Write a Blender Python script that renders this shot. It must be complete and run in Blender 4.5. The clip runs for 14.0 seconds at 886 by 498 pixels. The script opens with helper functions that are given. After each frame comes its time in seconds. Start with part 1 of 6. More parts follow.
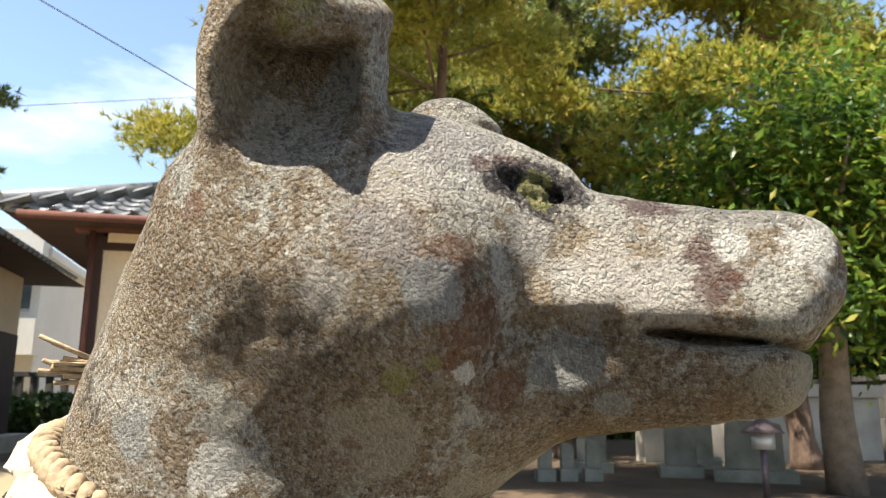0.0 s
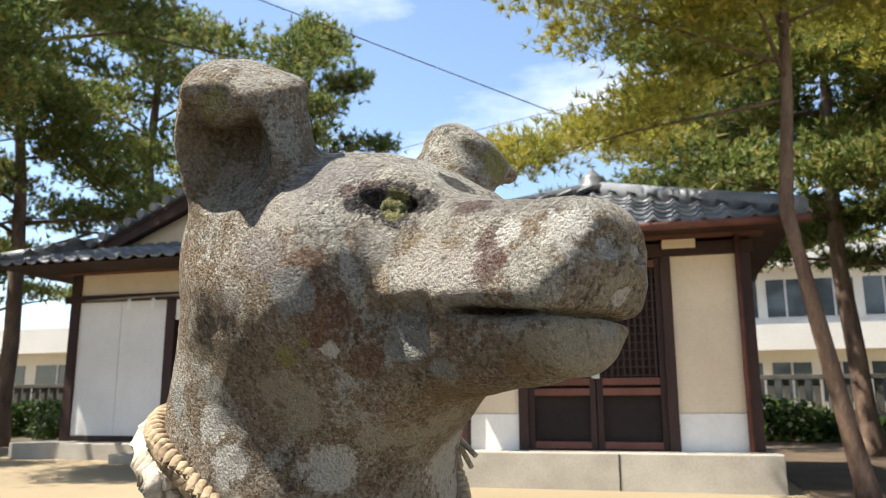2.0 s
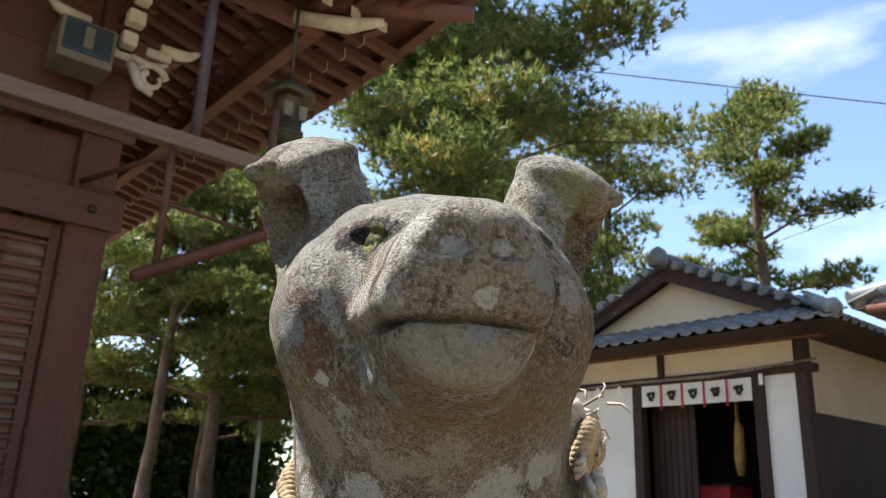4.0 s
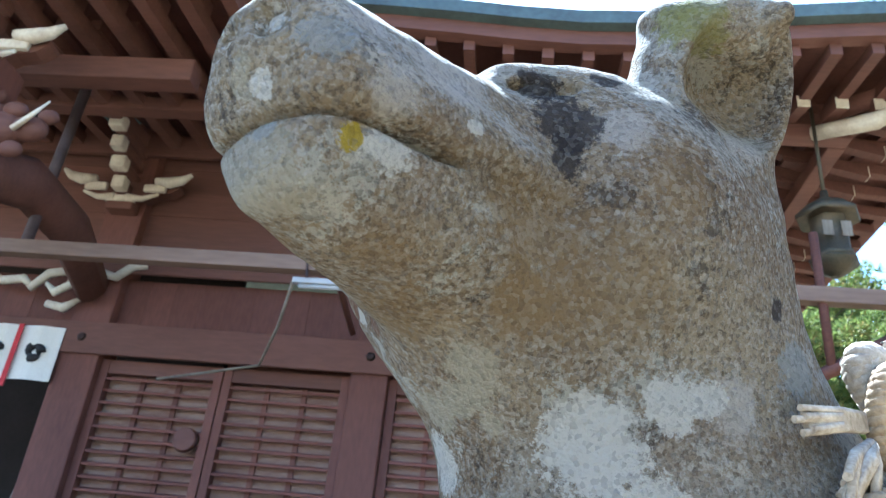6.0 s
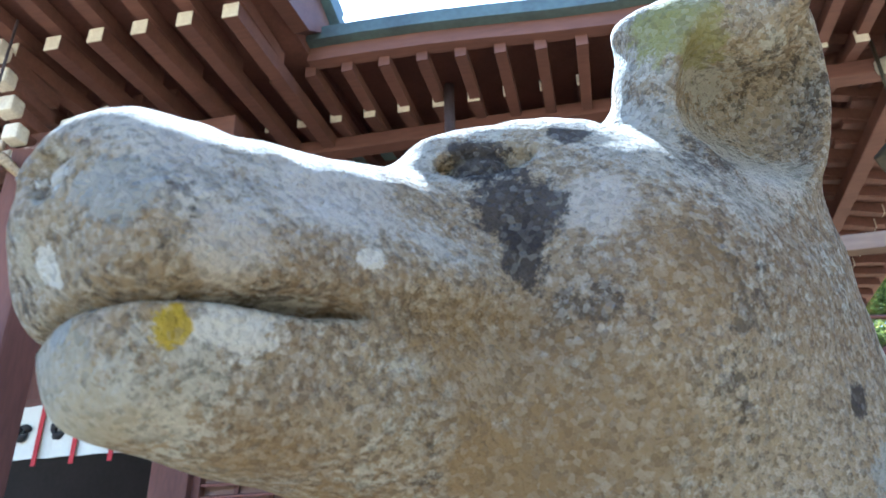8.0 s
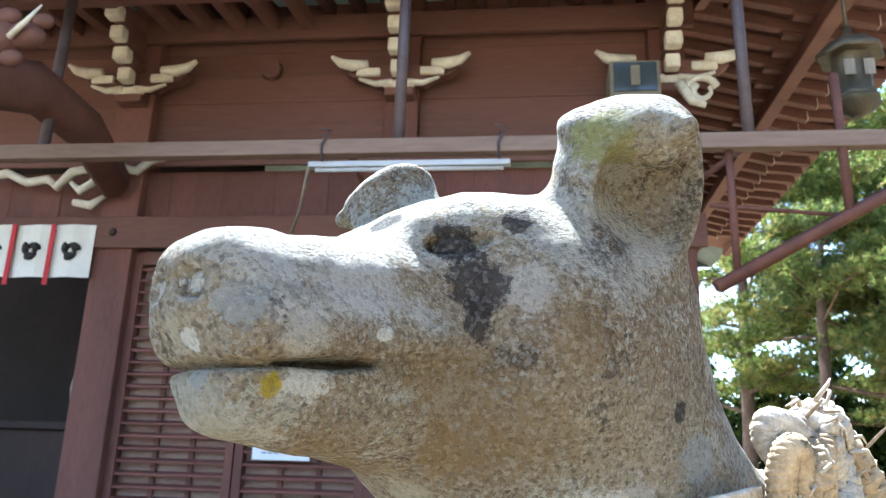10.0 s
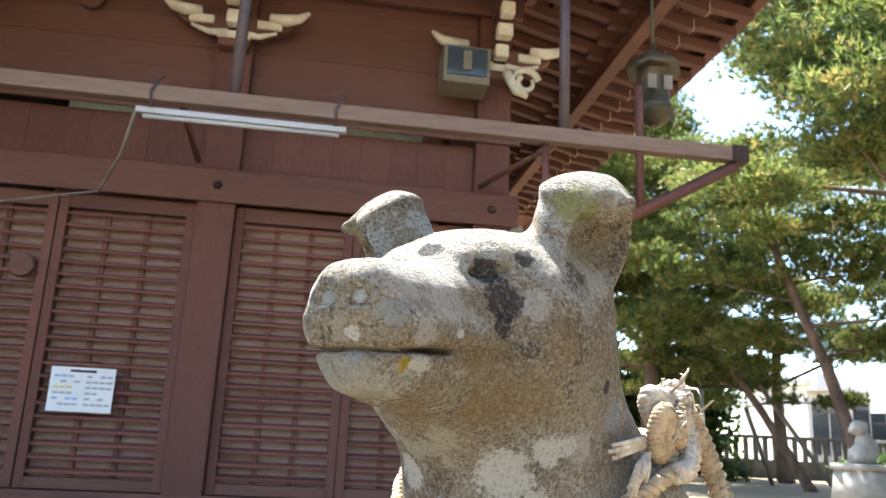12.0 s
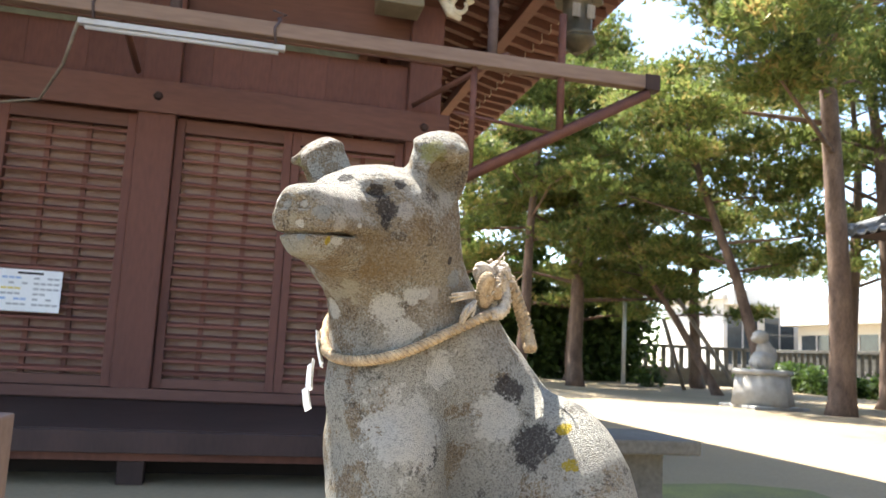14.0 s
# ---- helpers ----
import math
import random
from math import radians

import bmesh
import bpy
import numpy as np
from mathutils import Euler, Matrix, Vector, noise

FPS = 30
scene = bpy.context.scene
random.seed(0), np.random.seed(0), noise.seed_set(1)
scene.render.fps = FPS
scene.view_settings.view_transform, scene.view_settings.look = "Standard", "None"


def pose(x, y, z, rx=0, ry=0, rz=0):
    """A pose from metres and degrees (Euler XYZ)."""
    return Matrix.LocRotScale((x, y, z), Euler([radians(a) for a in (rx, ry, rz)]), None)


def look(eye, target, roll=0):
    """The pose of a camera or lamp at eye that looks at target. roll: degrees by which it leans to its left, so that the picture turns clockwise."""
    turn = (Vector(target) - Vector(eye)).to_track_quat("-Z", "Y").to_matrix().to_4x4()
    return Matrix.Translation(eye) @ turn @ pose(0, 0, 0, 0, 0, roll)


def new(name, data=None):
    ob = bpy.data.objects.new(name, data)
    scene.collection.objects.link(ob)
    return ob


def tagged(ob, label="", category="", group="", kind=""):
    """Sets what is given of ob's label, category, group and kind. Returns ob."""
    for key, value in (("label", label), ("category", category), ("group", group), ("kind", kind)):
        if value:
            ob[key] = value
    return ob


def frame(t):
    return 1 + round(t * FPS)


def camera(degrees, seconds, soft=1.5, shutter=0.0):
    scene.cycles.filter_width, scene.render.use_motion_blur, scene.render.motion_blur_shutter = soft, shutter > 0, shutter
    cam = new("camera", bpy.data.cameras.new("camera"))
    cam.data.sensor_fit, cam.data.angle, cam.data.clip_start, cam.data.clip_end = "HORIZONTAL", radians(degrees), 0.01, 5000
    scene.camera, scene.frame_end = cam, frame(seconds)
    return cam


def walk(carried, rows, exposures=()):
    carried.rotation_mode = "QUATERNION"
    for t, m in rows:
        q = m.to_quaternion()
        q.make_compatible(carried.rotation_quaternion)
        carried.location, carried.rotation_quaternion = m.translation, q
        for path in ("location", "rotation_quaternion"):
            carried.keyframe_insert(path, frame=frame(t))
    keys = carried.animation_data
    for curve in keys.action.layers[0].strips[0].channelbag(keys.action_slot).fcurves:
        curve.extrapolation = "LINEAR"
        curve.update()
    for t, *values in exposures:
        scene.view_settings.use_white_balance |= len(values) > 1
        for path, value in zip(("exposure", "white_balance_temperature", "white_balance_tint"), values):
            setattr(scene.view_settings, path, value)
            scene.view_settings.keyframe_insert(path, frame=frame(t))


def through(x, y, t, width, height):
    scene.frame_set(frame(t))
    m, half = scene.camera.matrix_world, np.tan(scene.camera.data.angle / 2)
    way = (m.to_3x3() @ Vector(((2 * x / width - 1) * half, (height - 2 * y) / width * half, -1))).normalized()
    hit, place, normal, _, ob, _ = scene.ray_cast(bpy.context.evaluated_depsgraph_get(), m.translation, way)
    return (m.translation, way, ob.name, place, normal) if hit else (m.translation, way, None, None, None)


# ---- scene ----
cam = camera(59.4, 14.0, soft=1.0)
PATH = [
    (0, (-0.266, 0.285, 0.88), (1.651, -0.126, 1.275), 0.5),
    (0.5, (-0.322, 0.226, 0.884), (1.619, 0.042, 1.33), 0.6),
    (1, (-0.365, 0.162, 0.877), (1.59, 0.201, 1.299), 0.1),
    (1.5, (-0.39, 0.116, 0.872), (1.553, 0.38, 1.27), -0.6),
    (2, (-0.343, 0.059, 0.864), (1.548, 0.577, 1.261), -0.2),
    (2.5, (-0.291, 0.025, 0.881), (1.477, 0.8704, 1.283), 1.1),
    (3, (-0.267, -0.027, 0.873), (1.399, 1.001, 1.286), 0.5),
    (3.5, (-0.2457, -0.1075, 0.858), (1.234, 1.139, 1.366), 0.8),
    (4, (-0.206, -0.1476, 0.8361), (1.02, 1.316, 1.43), 2.1),
    (4.2, (-0.1748, -0.1494, 0.8262), (0.9469, 1.382, 1.455), 2.6),
    (6.3, (0.097, -0.109, 0.755), (-0.212, 1.607, 1.736), 6.0),
    (6.5, (0.099, -0.104, 0.754), (-0.266, 1.569, 1.788), 5.9),
    (7, (0.113, -0.082, 0.775), (-0.36, 1.509, 1.892), 4.9),
    (7.5, (0.121, -0.064, 0.788), (-0.325, 1.604, 1.798), 2.0),
    (8, (0.121, -0.061, 0.833), (-0.242, 1.677, 1.752), -1.3),
    (8.2, (0.121, -0.064, 0.852), (-0.171, 1.715, 1.717), -3.2),
    (10.3, (0.127, -0.212, 0.867), (-0.105, 1.704, 1.391), 2.3),
    (10.5, (0.125, -0.22, 0.865), (-0.112, 1.701, 1.368), 2.5),
    (11, (0.105, -0.258, 0.859), (-0.115, 1.675, 1.32), 4.1),
    (11.5, (0.058, -0.306, 0.866), (0.143, 1.636, 1.338), 3.7),
    (12, (-0.011, -0.365, 0.855), (0.265, 1.558, 1.331), 2.8),
    (12.5, (0.004, -0.421, 0.84), (0.38, 1.493, 1.283), 2.6),
    (13, (0.012, -0.56, 0.826), (0.392, 1.363, 1.223), 2.8),
    (13.5, (0.005, -0.704, 0.799), (0.392, 1.232, 1.122), 3.6),
    (14, (-0.033, -0.751, 0.783), (0.417, 1.18, 1.048), 3.0),
]
walk(cam, [(t, look(eye, target, roll)) for t, eye, target, roll in PATH],
     [(0, 1.42, 6900, 9), (2, 1.24, 6700, 9), (4.2, 1.30, 6400, 9), (6.3, 2.72, 4900, 3), (7.4, 2.72, 4900, 3), (8.2, 3.00, 4950, 3), (10.3, 2.72, 5650, 5), (14, 2.35, 6600, 10)])
# a phone lens, focused on the statue
cam.data.dof.use_dof = True
cam.data.dof.focus_distance = 0.42
cam.data.dof.aperture_fstop = 26.0

# ---- world, sun ----
GROUND = 0.09
SUN_AZ, SUN_EL = 114.0, 61.0
world = bpy.data.worlds.new("sky")
scene.world = world
world.use_nodes = True
wn = world.node_tree
sky = wn.nodes.new("ShaderNodeTexSky")
sky.sky_type = "NISHITA"
sky.sun_disc = False
sky.sun_elevation = radians(SUN_EL)
sky.sun_rotation = radians(90 - SUN_AZ)
sky.air_density, sky.dust_density, sky.ozone_density = 1.0, 0.6, 1.5
bgn = wn.nodes["Background"]
bgn.inputs["Strength"].default_value = 0.12
# soft fair-weather clouds low in the sky
tcw = wn.nodes.new("ShaderNodeTexCoord")
mpw = wn.nodes.new("ShaderNodeMapping")
mpw.inputs["Scale"].default_value = (1.0, 1.0, 3.2)
cln = wn.nodes.new("ShaderNodeTexNoise")
cln.inputs["Scale"].default_value = 2.3
cln.inputs["Detail"].default_value = 8
cln.inputs["Roughness"].default_value = 0.55
crw = wn.nodes.new("ShaderNodeValToRGB")
crw.color_ramp.elements[0].position, crw.color_ramp.elements[1].position = 0.52, 0.80
mxw = wn.nodes.new("ShaderNodeMix")
mxw.data_type = "RGBA"
mxw.inputs[7].default_value = (5.6, 5.9, 6.4, 1)
wn.links.new(tcw.outputs["Generated"], mpw.inputs["Vector"])
wn.links.new(mpw.outputs["Vector"], cln.inputs["Vector"])
wn.links.new(cln.outputs["Fac"], crw.inputs["Fac"])
wn.links.new(crw.outputs["Color"], mxw.inputs[0])
wn.links.new(sky.outputs["Color"], mxw.inputs[6])
wn.links.new(mxw.outputs[2], bgn.inputs["Color"])

sun = new("sun", bpy.data.lights.new("sun", "SUN"))
sun.data.energy = 5.0

sun.data.angle = radians(0.53)
sun.data.color = (1.0, 0.955, 0.88)
sd = Vector((math.cos(radians(SUN_AZ)) * math.cos(radians(SUN_EL)), math.sin(radians(SUN_AZ)) * math.cos(radians(SUN_EL)), math.sin(radians(SUN_EL))))
sun.matrix_world = look(sd * 30, (0, 0, 0))


# ---- materials ----
def mat(name, base, dark=None, scale=8.0, rough=0.8, bump=0.3, fine=60.0, metal=0.0, mix=0.5, stretch=(1, 1, 1), vary=0.0, dist=0.004, spec=0.3):
    """Two-scale noise material: base and dark colours, coarse stains and fine grain with relief."""
    m = bpy.data.materials.new(name)
    m.use_nodes = True
    nt = m.node_tree
    n, l = nt.nodes, nt.links
    b = n["Principled BSDF"]
    b.inputs["Roughness"].default_value, b.inputs["Metallic"].default_value = rough, metal
    b.inputs["Specular IOR Level"].default_value = spec
    dark = dark or tuple(c * 0.6 for c in base)
    tc = n.new("ShaderNodeTexCoord")
    mp = n.new("ShaderNodeMapping")
    mp.inputs["Scale"].default_value = stretch
    l.new(tc.outputs["Object"], mp.inputs["Vector"])
    big = n.new("ShaderNodeTexNoise")
    big.inputs["Scale"].default_value, big.inputs["Detail"].default_value = scale, 6
    small = n.new("ShaderNodeTexNoise")
    small.inputs["Scale"].default_value, small.inputs["Detail"].default_value = fine, 5
    l.new(mp.outputs["Vector"], big.inputs["Vector"])
    l.new(mp.outputs["Vector"], small.inputs["Vector"])
    add = n.new("ShaderNodeMath")
    add.operation = "MULTIPLY_ADD"
    add.inputs[1].default_value, add.inputs[2].default_value = 0.55, -0.05
    l.new(small.outputs["Fac"], add.inputs[0])
    ad2 = n.new("ShaderNodeMath")
    ad2.operation = "ADD"
    l.new(big.outputs["Fac"], ad2.inputs[0])
    l.new(add.outputs[0], ad2.inputs[1])
    ramp = n.new("ShaderNodeMapRange")
    ramp.inputs["From Min"].default_value, ramp.inputs["From Max"].default_value = 0.45 + (0.5 - mix) * 0.4, 0.95 + (0.5 - mix) * 0.4
    l.new(ad2.outputs[0], ramp.inputs["Value"])
    mx = n.new("ShaderNodeMix")
    mx.data_type = "RGBA"
    mx.inputs[6].default_value, mx.inputs[7].default_value = (*dark, 1), (*base, 1)
    l.new(ramp.outputs[0], mx.inputs[0])
    colour = mx.outputs[2]
    if vary:
        oi = n.new("ShaderNodeObjectInfo")
        hs = n.new("ShaderNodeHueSaturation")
        mr = n.new("ShaderNodeMapRange")
        mr.inputs["To Min"].default_value, mr.inputs["To Max"].default_value = 1 - vary, 1 + vary
        l.new(oi.outputs["Random"], mr.inputs["Value"])
        l.new(mr.outputs[0], hs.inputs["Value"])
        l.new(colour, hs.inputs["Color"])
        colour = hs.outputs["Color"]
    l.new(colour, b.inputs["Base Color"])
    if bump:
        bp = n.new("ShaderNodeBump")
        bp.inputs["Strength"].default_value, bp.inputs["Distance"].default_value = bump, dist
        l.new(ad2.outputs[0], bp.inputs["Height"])
        l.new(bp.outputs["Normal"], b.inputs["Normal"])
    return m


def leaf_mat(name, dark, light, tip=None, through=0.45, rough=0.5):
    """Leaf or needle material that varies by clump and lets some light through."""
    m = bpy.data.materials.new(name)
    m.use_nodes = True
    n, l = m.node_tree.nodes, m.node_tree.links
    b, out = n["Principled BSDF"], n["Material Output"]
    b.inputs["Roughness"].default_value = rough
    b.inputs["Specular IOR Level"].default_value = 0.3
    g = n.new("ShaderNodeNewGeometry")
    tc = n.new("ShaderNodeTexCoord")
    no = n.new("ShaderNodeTexNoise")
    no.inputs["Scale"].default_value, no.inputs["Detail"].default_value = 1.6, 4
    l.new(tc.outputs["Object"], no.inputs["Vector"])
    ma = n.new("ShaderNodeMath")
    ma.operation = "MULTIPLY_ADD"
    ma.inputs[1].default_value = 0.45
    l.new(g.outputs["Random Per Island"], ma.inputs[0])
    l.new(no.outputs["Fac"], ma.inputs[2])
    cr = n.new("ShaderNodeValToRGB")
    e = cr.color_ramp.elements
    e[0].position, e[0].color = 0.42, (*dark, 1)
    e[1].position, e[1].color = 0.85, (*light, 1)
    if tip:
        k = e.new(0.97)
        k.color = (*tip, 1)
    l.new(ma.outputs[0], cr.inputs["Fac"])
    l.new(cr.outputs["Color"], b.inputs["Base Color"])
    tr = n.new("ShaderNodeBsdfTranslucent")
    l.new(cr.outputs["Color"], tr.inputs["Color"])
    mx = n.new("ShaderNodeMixShader")
    mx.inputs[0].default_value = through
    l.new(b.outputs[0], mx.inputs[1])
    l.new(tr.outputs[0], mx.inputs[2])
    l.new(mx.outputs[0], out.inputs["Surface"])
    return m


M_SAND = mat("sand", (0.30, 0.235, 0.145), (0.21, 0.165, 0.10), scale=0.35, fine=35, rough=0.95, bump=0.35, dist=0.01)
M_WOOD = mat("red_brown_wood", (0.18, 0.075, 0.055), (0.10, 0.042, 0.034), scale=3, fine=40, rough=0.75, bump=0.25, stretch=(1, 1, 0.25), vary=0.12)
M_WOODH = mat("red_brown_beam", (0.185, 0.085, 0.062), (0.11, 0.05, 0.04), scale=3, fine=40, rough=0.7, bump=0.25, stretch=(0.2, 1, 1), vary=0.12)
M_SLAT = mat("slat_wood", (0.20, 0.075, 0.055), (0.12, 0.045, 0.035), scale=4, fine=50, rough=0.7, bump=0.2, stretch=(0.2, 1, 1), vary=0.18)
M_DUST = mat("dusty_wood", (0.30, 0.21, 0.17), (0.17, 0.085, 0.065), scale=5, fine=50, rough=0.85, bump=0.2, stretch=(0.3, 1, 1), vary=0.15)
M_DARKWOOD = mat("dark_wood", (0.055, 0.03, 0.025), (0.028, 0.016, 0.014), scale=4, fine=50, rough=0.7, bump=0.3, stretch=(1, 1, 0.3), vary=0.15)
M_GREYWOOD = mat("grey_weathered_wood", (0.30, 0.26, 0.21), (0.13, 0.11, 0.09), scale=6, fine=70, rough=0.9, bump=0.5, stretch=(1, 1, 0.15))
M_CREAM = mat("cream_plaster", (0.74, 0.63, 0.47), (0.62, 0.51, 0.37), scale=1.5, fine=30, rough=0.9, bump=0.1)
M_WHITE = mat("white_plaster", (0.82, 0.80, 0.76), (0.70, 0.67, 0.62), scale=1.5, fine=30, rough=0.9, bump=0.1)
M_CHALK = mat("chalk_white_paint", (0.74, 0.68, 0.56), (0.48, 0.40, 0.31), scale=9, fine=60, rough=0.8, bump=0.2)
M_TILE = mat("grey_roof_tile", (0.20, 0.21, 0.225), (0.09, 0.095, 0.10), scale=5, fine=50, rough=0.42, bump=0.25, vary=0.25, spec=0.5)
M_COPPER = mat("dulled_copper", (0.105, 0.145, 0.145), (0.06, 0.07, 0.075), scale=3, fine=30, rough=0.6, bump=0.15)
M_CONC = mat("concrete", (0.47, 0.43, 0.36), (0.30, 0.27, 0.22), scale=2.5, fine=50, rough=0.92, bump=0.3)
M_GRANITE = mat("grey_granite", (0.40, 0.39, 0.36), (0.22, 0.21, 0.19), scale=5, fine=120, rough=0.88, bump=0.4)
M_FENCE = mat("dark_fence_stone", (0.16, 0.15, 0.13), (0.07, 0.065, 0.055), scale=3, fine=60, rough=0.9, bump=0.3)
M_BARK = mat("pine_bark", (0.20, 0.135, 0.095), (0.07, 0.045, 0.035), scale=7, fine=45, rough=0.95, bump=0.9, stretch=(1, 1, 0.35), dist=0.02)
M_BARK2 = mat("grey_bark", (0.22, 0.18, 0.14), (0.10, 0.08, 0.06), scale=8, fine=60, rough=0.95, bump=0.6, dist=0.01)
M_NEEDLE = leaf_mat("pine_needles", (0.058, 0.088, 0.025), (0.22, 0.27, 0.068), (0.38, 0.28, 0.10))
M_NEEDLE2 = leaf_mat("yellowing_pine_needles", (0.12, 0.14, 0.028), (0.42, 0.40, 0.065), (0.46, 0.36, 0.09))
M_LEAF = leaf_mat("glossy_green_leaves", (0.016, 0.050, 0.009), (0.13, 0.22, 0.025), (0.30, 0.28, 0.04), rough=0.35)
M_HEDGE = leaf_mat("hedge_leaves", (0.018, 0.038, 0.010), (0.075, 0.12, 0.025))
M_ROPE = mat("straw_rope", (0.46, 0.35, 0.22), (0.15, 0.10, 0.06), scale=60, fine=400, rough=0.85, bump=0.6, stretch=(1, 1, 1), dist=0.002)
M_ROPEW = mat("sun_bleached_straw", (0.56, 0.49, 0.40), (0.20, 0.155, 0.11), scale=60, fine=420, rough=0.85, bump=0.6, dist=0.002)
M_PAPER = mat("white_paper", (0.86, 0.86, 0.86), (0.78, 0.78, 0.78), scale=10, fine=50, rough=0.8, bump=0.05)
M_RED = mat("red_cloth", (0.52, 0.05, 0.06), (0.36, 0.03, 0.04), scale=8, fine=80, rough=0.8, bump=0.1)
M_CLOTH = mat("white_cloth", (0.80, 0.78, 0.73), (0.66, 0.63, 0.58), scale=3, fine=80, rough=0.9, bump=0.1)
M_INK = mat("black_dye", (0.05, 0.045, 0.05), (0.03, 0.03, 0.03), scale=8, fine=80, rough=0.9, bump=0.0)
M_BLUE = mat("blue_ink", (0.35, 0.48, 0.70), (0.30, 0.42, 0.64), scale=8, fine=80, rough=0.8, bump=0.0)
M_YELL = mat("yellow_ink", (0.75, 0.62, 0.20), (0.68, 0.55, 0.16), scale=8, fine=80, rough=0.8, bump=0.0)
M_PINK = mat("red_ink", (0.70, 0.25, 0.25), (0.62, 0.2, 0.2), scale=8, fine=80, rough=0.8, bump=0.0)
M_GREYINK = mat("grey_ink", (0.45, 0.45, 0.46), (0.40, 0.40, 0.41), scale=8, fine=80, rough=0.8, bump=0.0)
# near black that paints the shade of insides; also used for a plinth joint
M_DARK = mat("shade_and_joint_black", (0.03, 0.022, 0.02), (0.018, 0.014, 0.012), scale=2, fine=20, rough=0.9, bump=0.1)
M_METAL = mat("painted_metal", (0.13, 0.10, 0.11), (0.08, 0.06, 0.065), scale=8, fine=60, rough=0.55, bump=0.1, metal=0.3)
M_RUST = mat("rusty_iron", (0.16, 0.065, 0.045), (0.08, 0.035, 0.03), scale=8, fine=80, rough=0.8, bump=0.3)
M_STEEL = mat("galvanised_steel", (0.52, 0.54, 0.54), (0.40, 0.42, 0.42), scale=5, fine=60, rough=0.5, bump=0.1, metal=0.5)
M_TUBE = mat("white_lamp_enamel", (0.46, 0.46, 0.47), (0.38, 0.38, 0.39), scale=5, fine=40, rough=0.4, bump=0.05)
M_BEIGE = mat("beige_speaker_paint", (0.22, 0.19, 0.14), (0.15, 0.125, 0.09), scale=6, fine=60, rough=0.7, bump=0.1)
M_BRONZE = mat("bronze", (0.14, 0.11, 0.075), (0.06, 0.06, 0.045), scale=9, fine=80, rough=0.55, bump=0.2, metal=0.6)
M_GLASSD = mat("window_glass", (0.06, 0.075, 0.085), (0.04, 0.05, 0.06), scale=2, fine=10, rough=0.08, bump=0.0, spec=0.6)
M_BLDG = mat("white_building_wall", (0.64, 0.62, 0.58), (0.54, 0.52, 0.47), scale=0.6, fine=10, rough=0.85, bump=0.05)
M_GOLD = mat("ochre_cloth", (0.34, 0.21, 0.05), (0.20, 0.11, 0.03), scale=20, fine=90, rough=0.7, bump=0.2)
# brown soil with needles, colour lowered further to paint the pines' shade
M_EARTH = mat("shaded_needle_strewn_earth", (0.13, 0.09, 0.055), (0.06, 0.042, 0.028), scale=2.0, fine=30, rough=0.95, bump=0.5, dist=0.02)
M_MOSS = mat("mossy_earth", (0.22, 0.22, 0.07), (0.12, 0.11, 0.06), scale=3, fine=50, rough=0.95, bump=0.4)


# ---- mesh helpers ----
def bm_box(bm, lo, hi, bevel=0.0):
    v = [bm.verts.new((x, y, z)) for z in (lo[2], hi[2]) for y in (lo[1], hi[1]) for x in (lo[0], hi[0])]
    fs = [bm.faces.new([v[i] for i in q]) for q in ((0, 2, 3, 1), (4, 5, 7, 6), (0, 1, 5, 4), (2, 6, 7, 3), (0, 4, 6, 2), (1, 3, 7, 5))]
    if bevel:
        es = list({e for f in fs for e in f.edges})
        bmesh.ops.bevel(bm, geom=es, offset=bevel, segments=2, affect="EDGES", profile=0.6)
    return bm


def bm_tube(bm, pts, radii, sides=10, caps=True, squash=1.0):
    """A swept tube through pts with a radius at each."""
    pts = [Vector(p) for p in pts]
    rings = []
    up = Vector((0.13, 0.21, 0.97)).normalized()
    for i, p in enumerate(pts):
        d = (pts[min(i + 1, len(pts) - 1)] - pts[max(i - 1, 0)]).normalized()
        a = d.cross(up)
        a = a.normalized() if a.length > 0.05 else d.cross(Vector((1, 0, 0))).normalized()
        b = d.cross(a)
        rings.append([bm.verts.new(p + (a * math.cos(k * 2 * math.pi / sides) + b * squash * math.sin(k * 2 * math.pi / sides)) * radii[i]) for k in range(sides)])
    for r, s in zip(rings, rings[1:]):
        for k in range(sides):
            f = bm.faces.new((r[k], r[(k + 1) % sides], s[(k + 1) % sides], s[k]))
            f.smooth = True
    if caps:
        bm.faces.new(rings[0][::-1])
        bm.faces.new(rings[-1])
    return bm


def bm_prism(bm, outline, lo, hi, axis=1):
    """An outline of 2D points pushed from lo to hi along an axis."""
    def put(p, h):
        q = list(p)
        q.insert(axis, h)
        return bm.verts.new(q)
    a, b = [put(p, lo) for p in outline], [put(p, hi) for p in outline]
    n = len(outline)
    for i in range(n):
        bm.faces.new((a[i], a[(i + 1) % n], b[(i + 1) % n], b[i]))
    bm.faces.new(a[::-1])
    bm.faces.new(b)
    return bm


def bm_lathe(bm, prof, centre, sides=16):
    """A profile of (radius, height) turned round a vertical axis."""
    rings = [[bm.verts.new((centre[0] + r * math.cos(k * 2 * math.pi / sides), centre[1] + r * math.sin(k * 2 * math.pi / sides), centre[2] + h)) for k in range(sides)] for r, h in prof]
    for r, s in zip(rings, rings[1:]):
        for k in range(sides):
            f = bm.faces.new((r[k], r[(k + 1) % sides], s[(k + 1) % sides], s[k]))
            f.smooth = True
    bm.faces.new(rings[0][::-1])
    bm.faces.new(rings[-1])
    return bm


def mesh_of(bm, name, material):
    me = bpy.data.meshes.new(name)
    bmesh.ops.recalc_face_normals(bm, faces=bm.faces)
    bm.to_mesh(me)
    bm.free()
    me.materials.append(material)
    return me


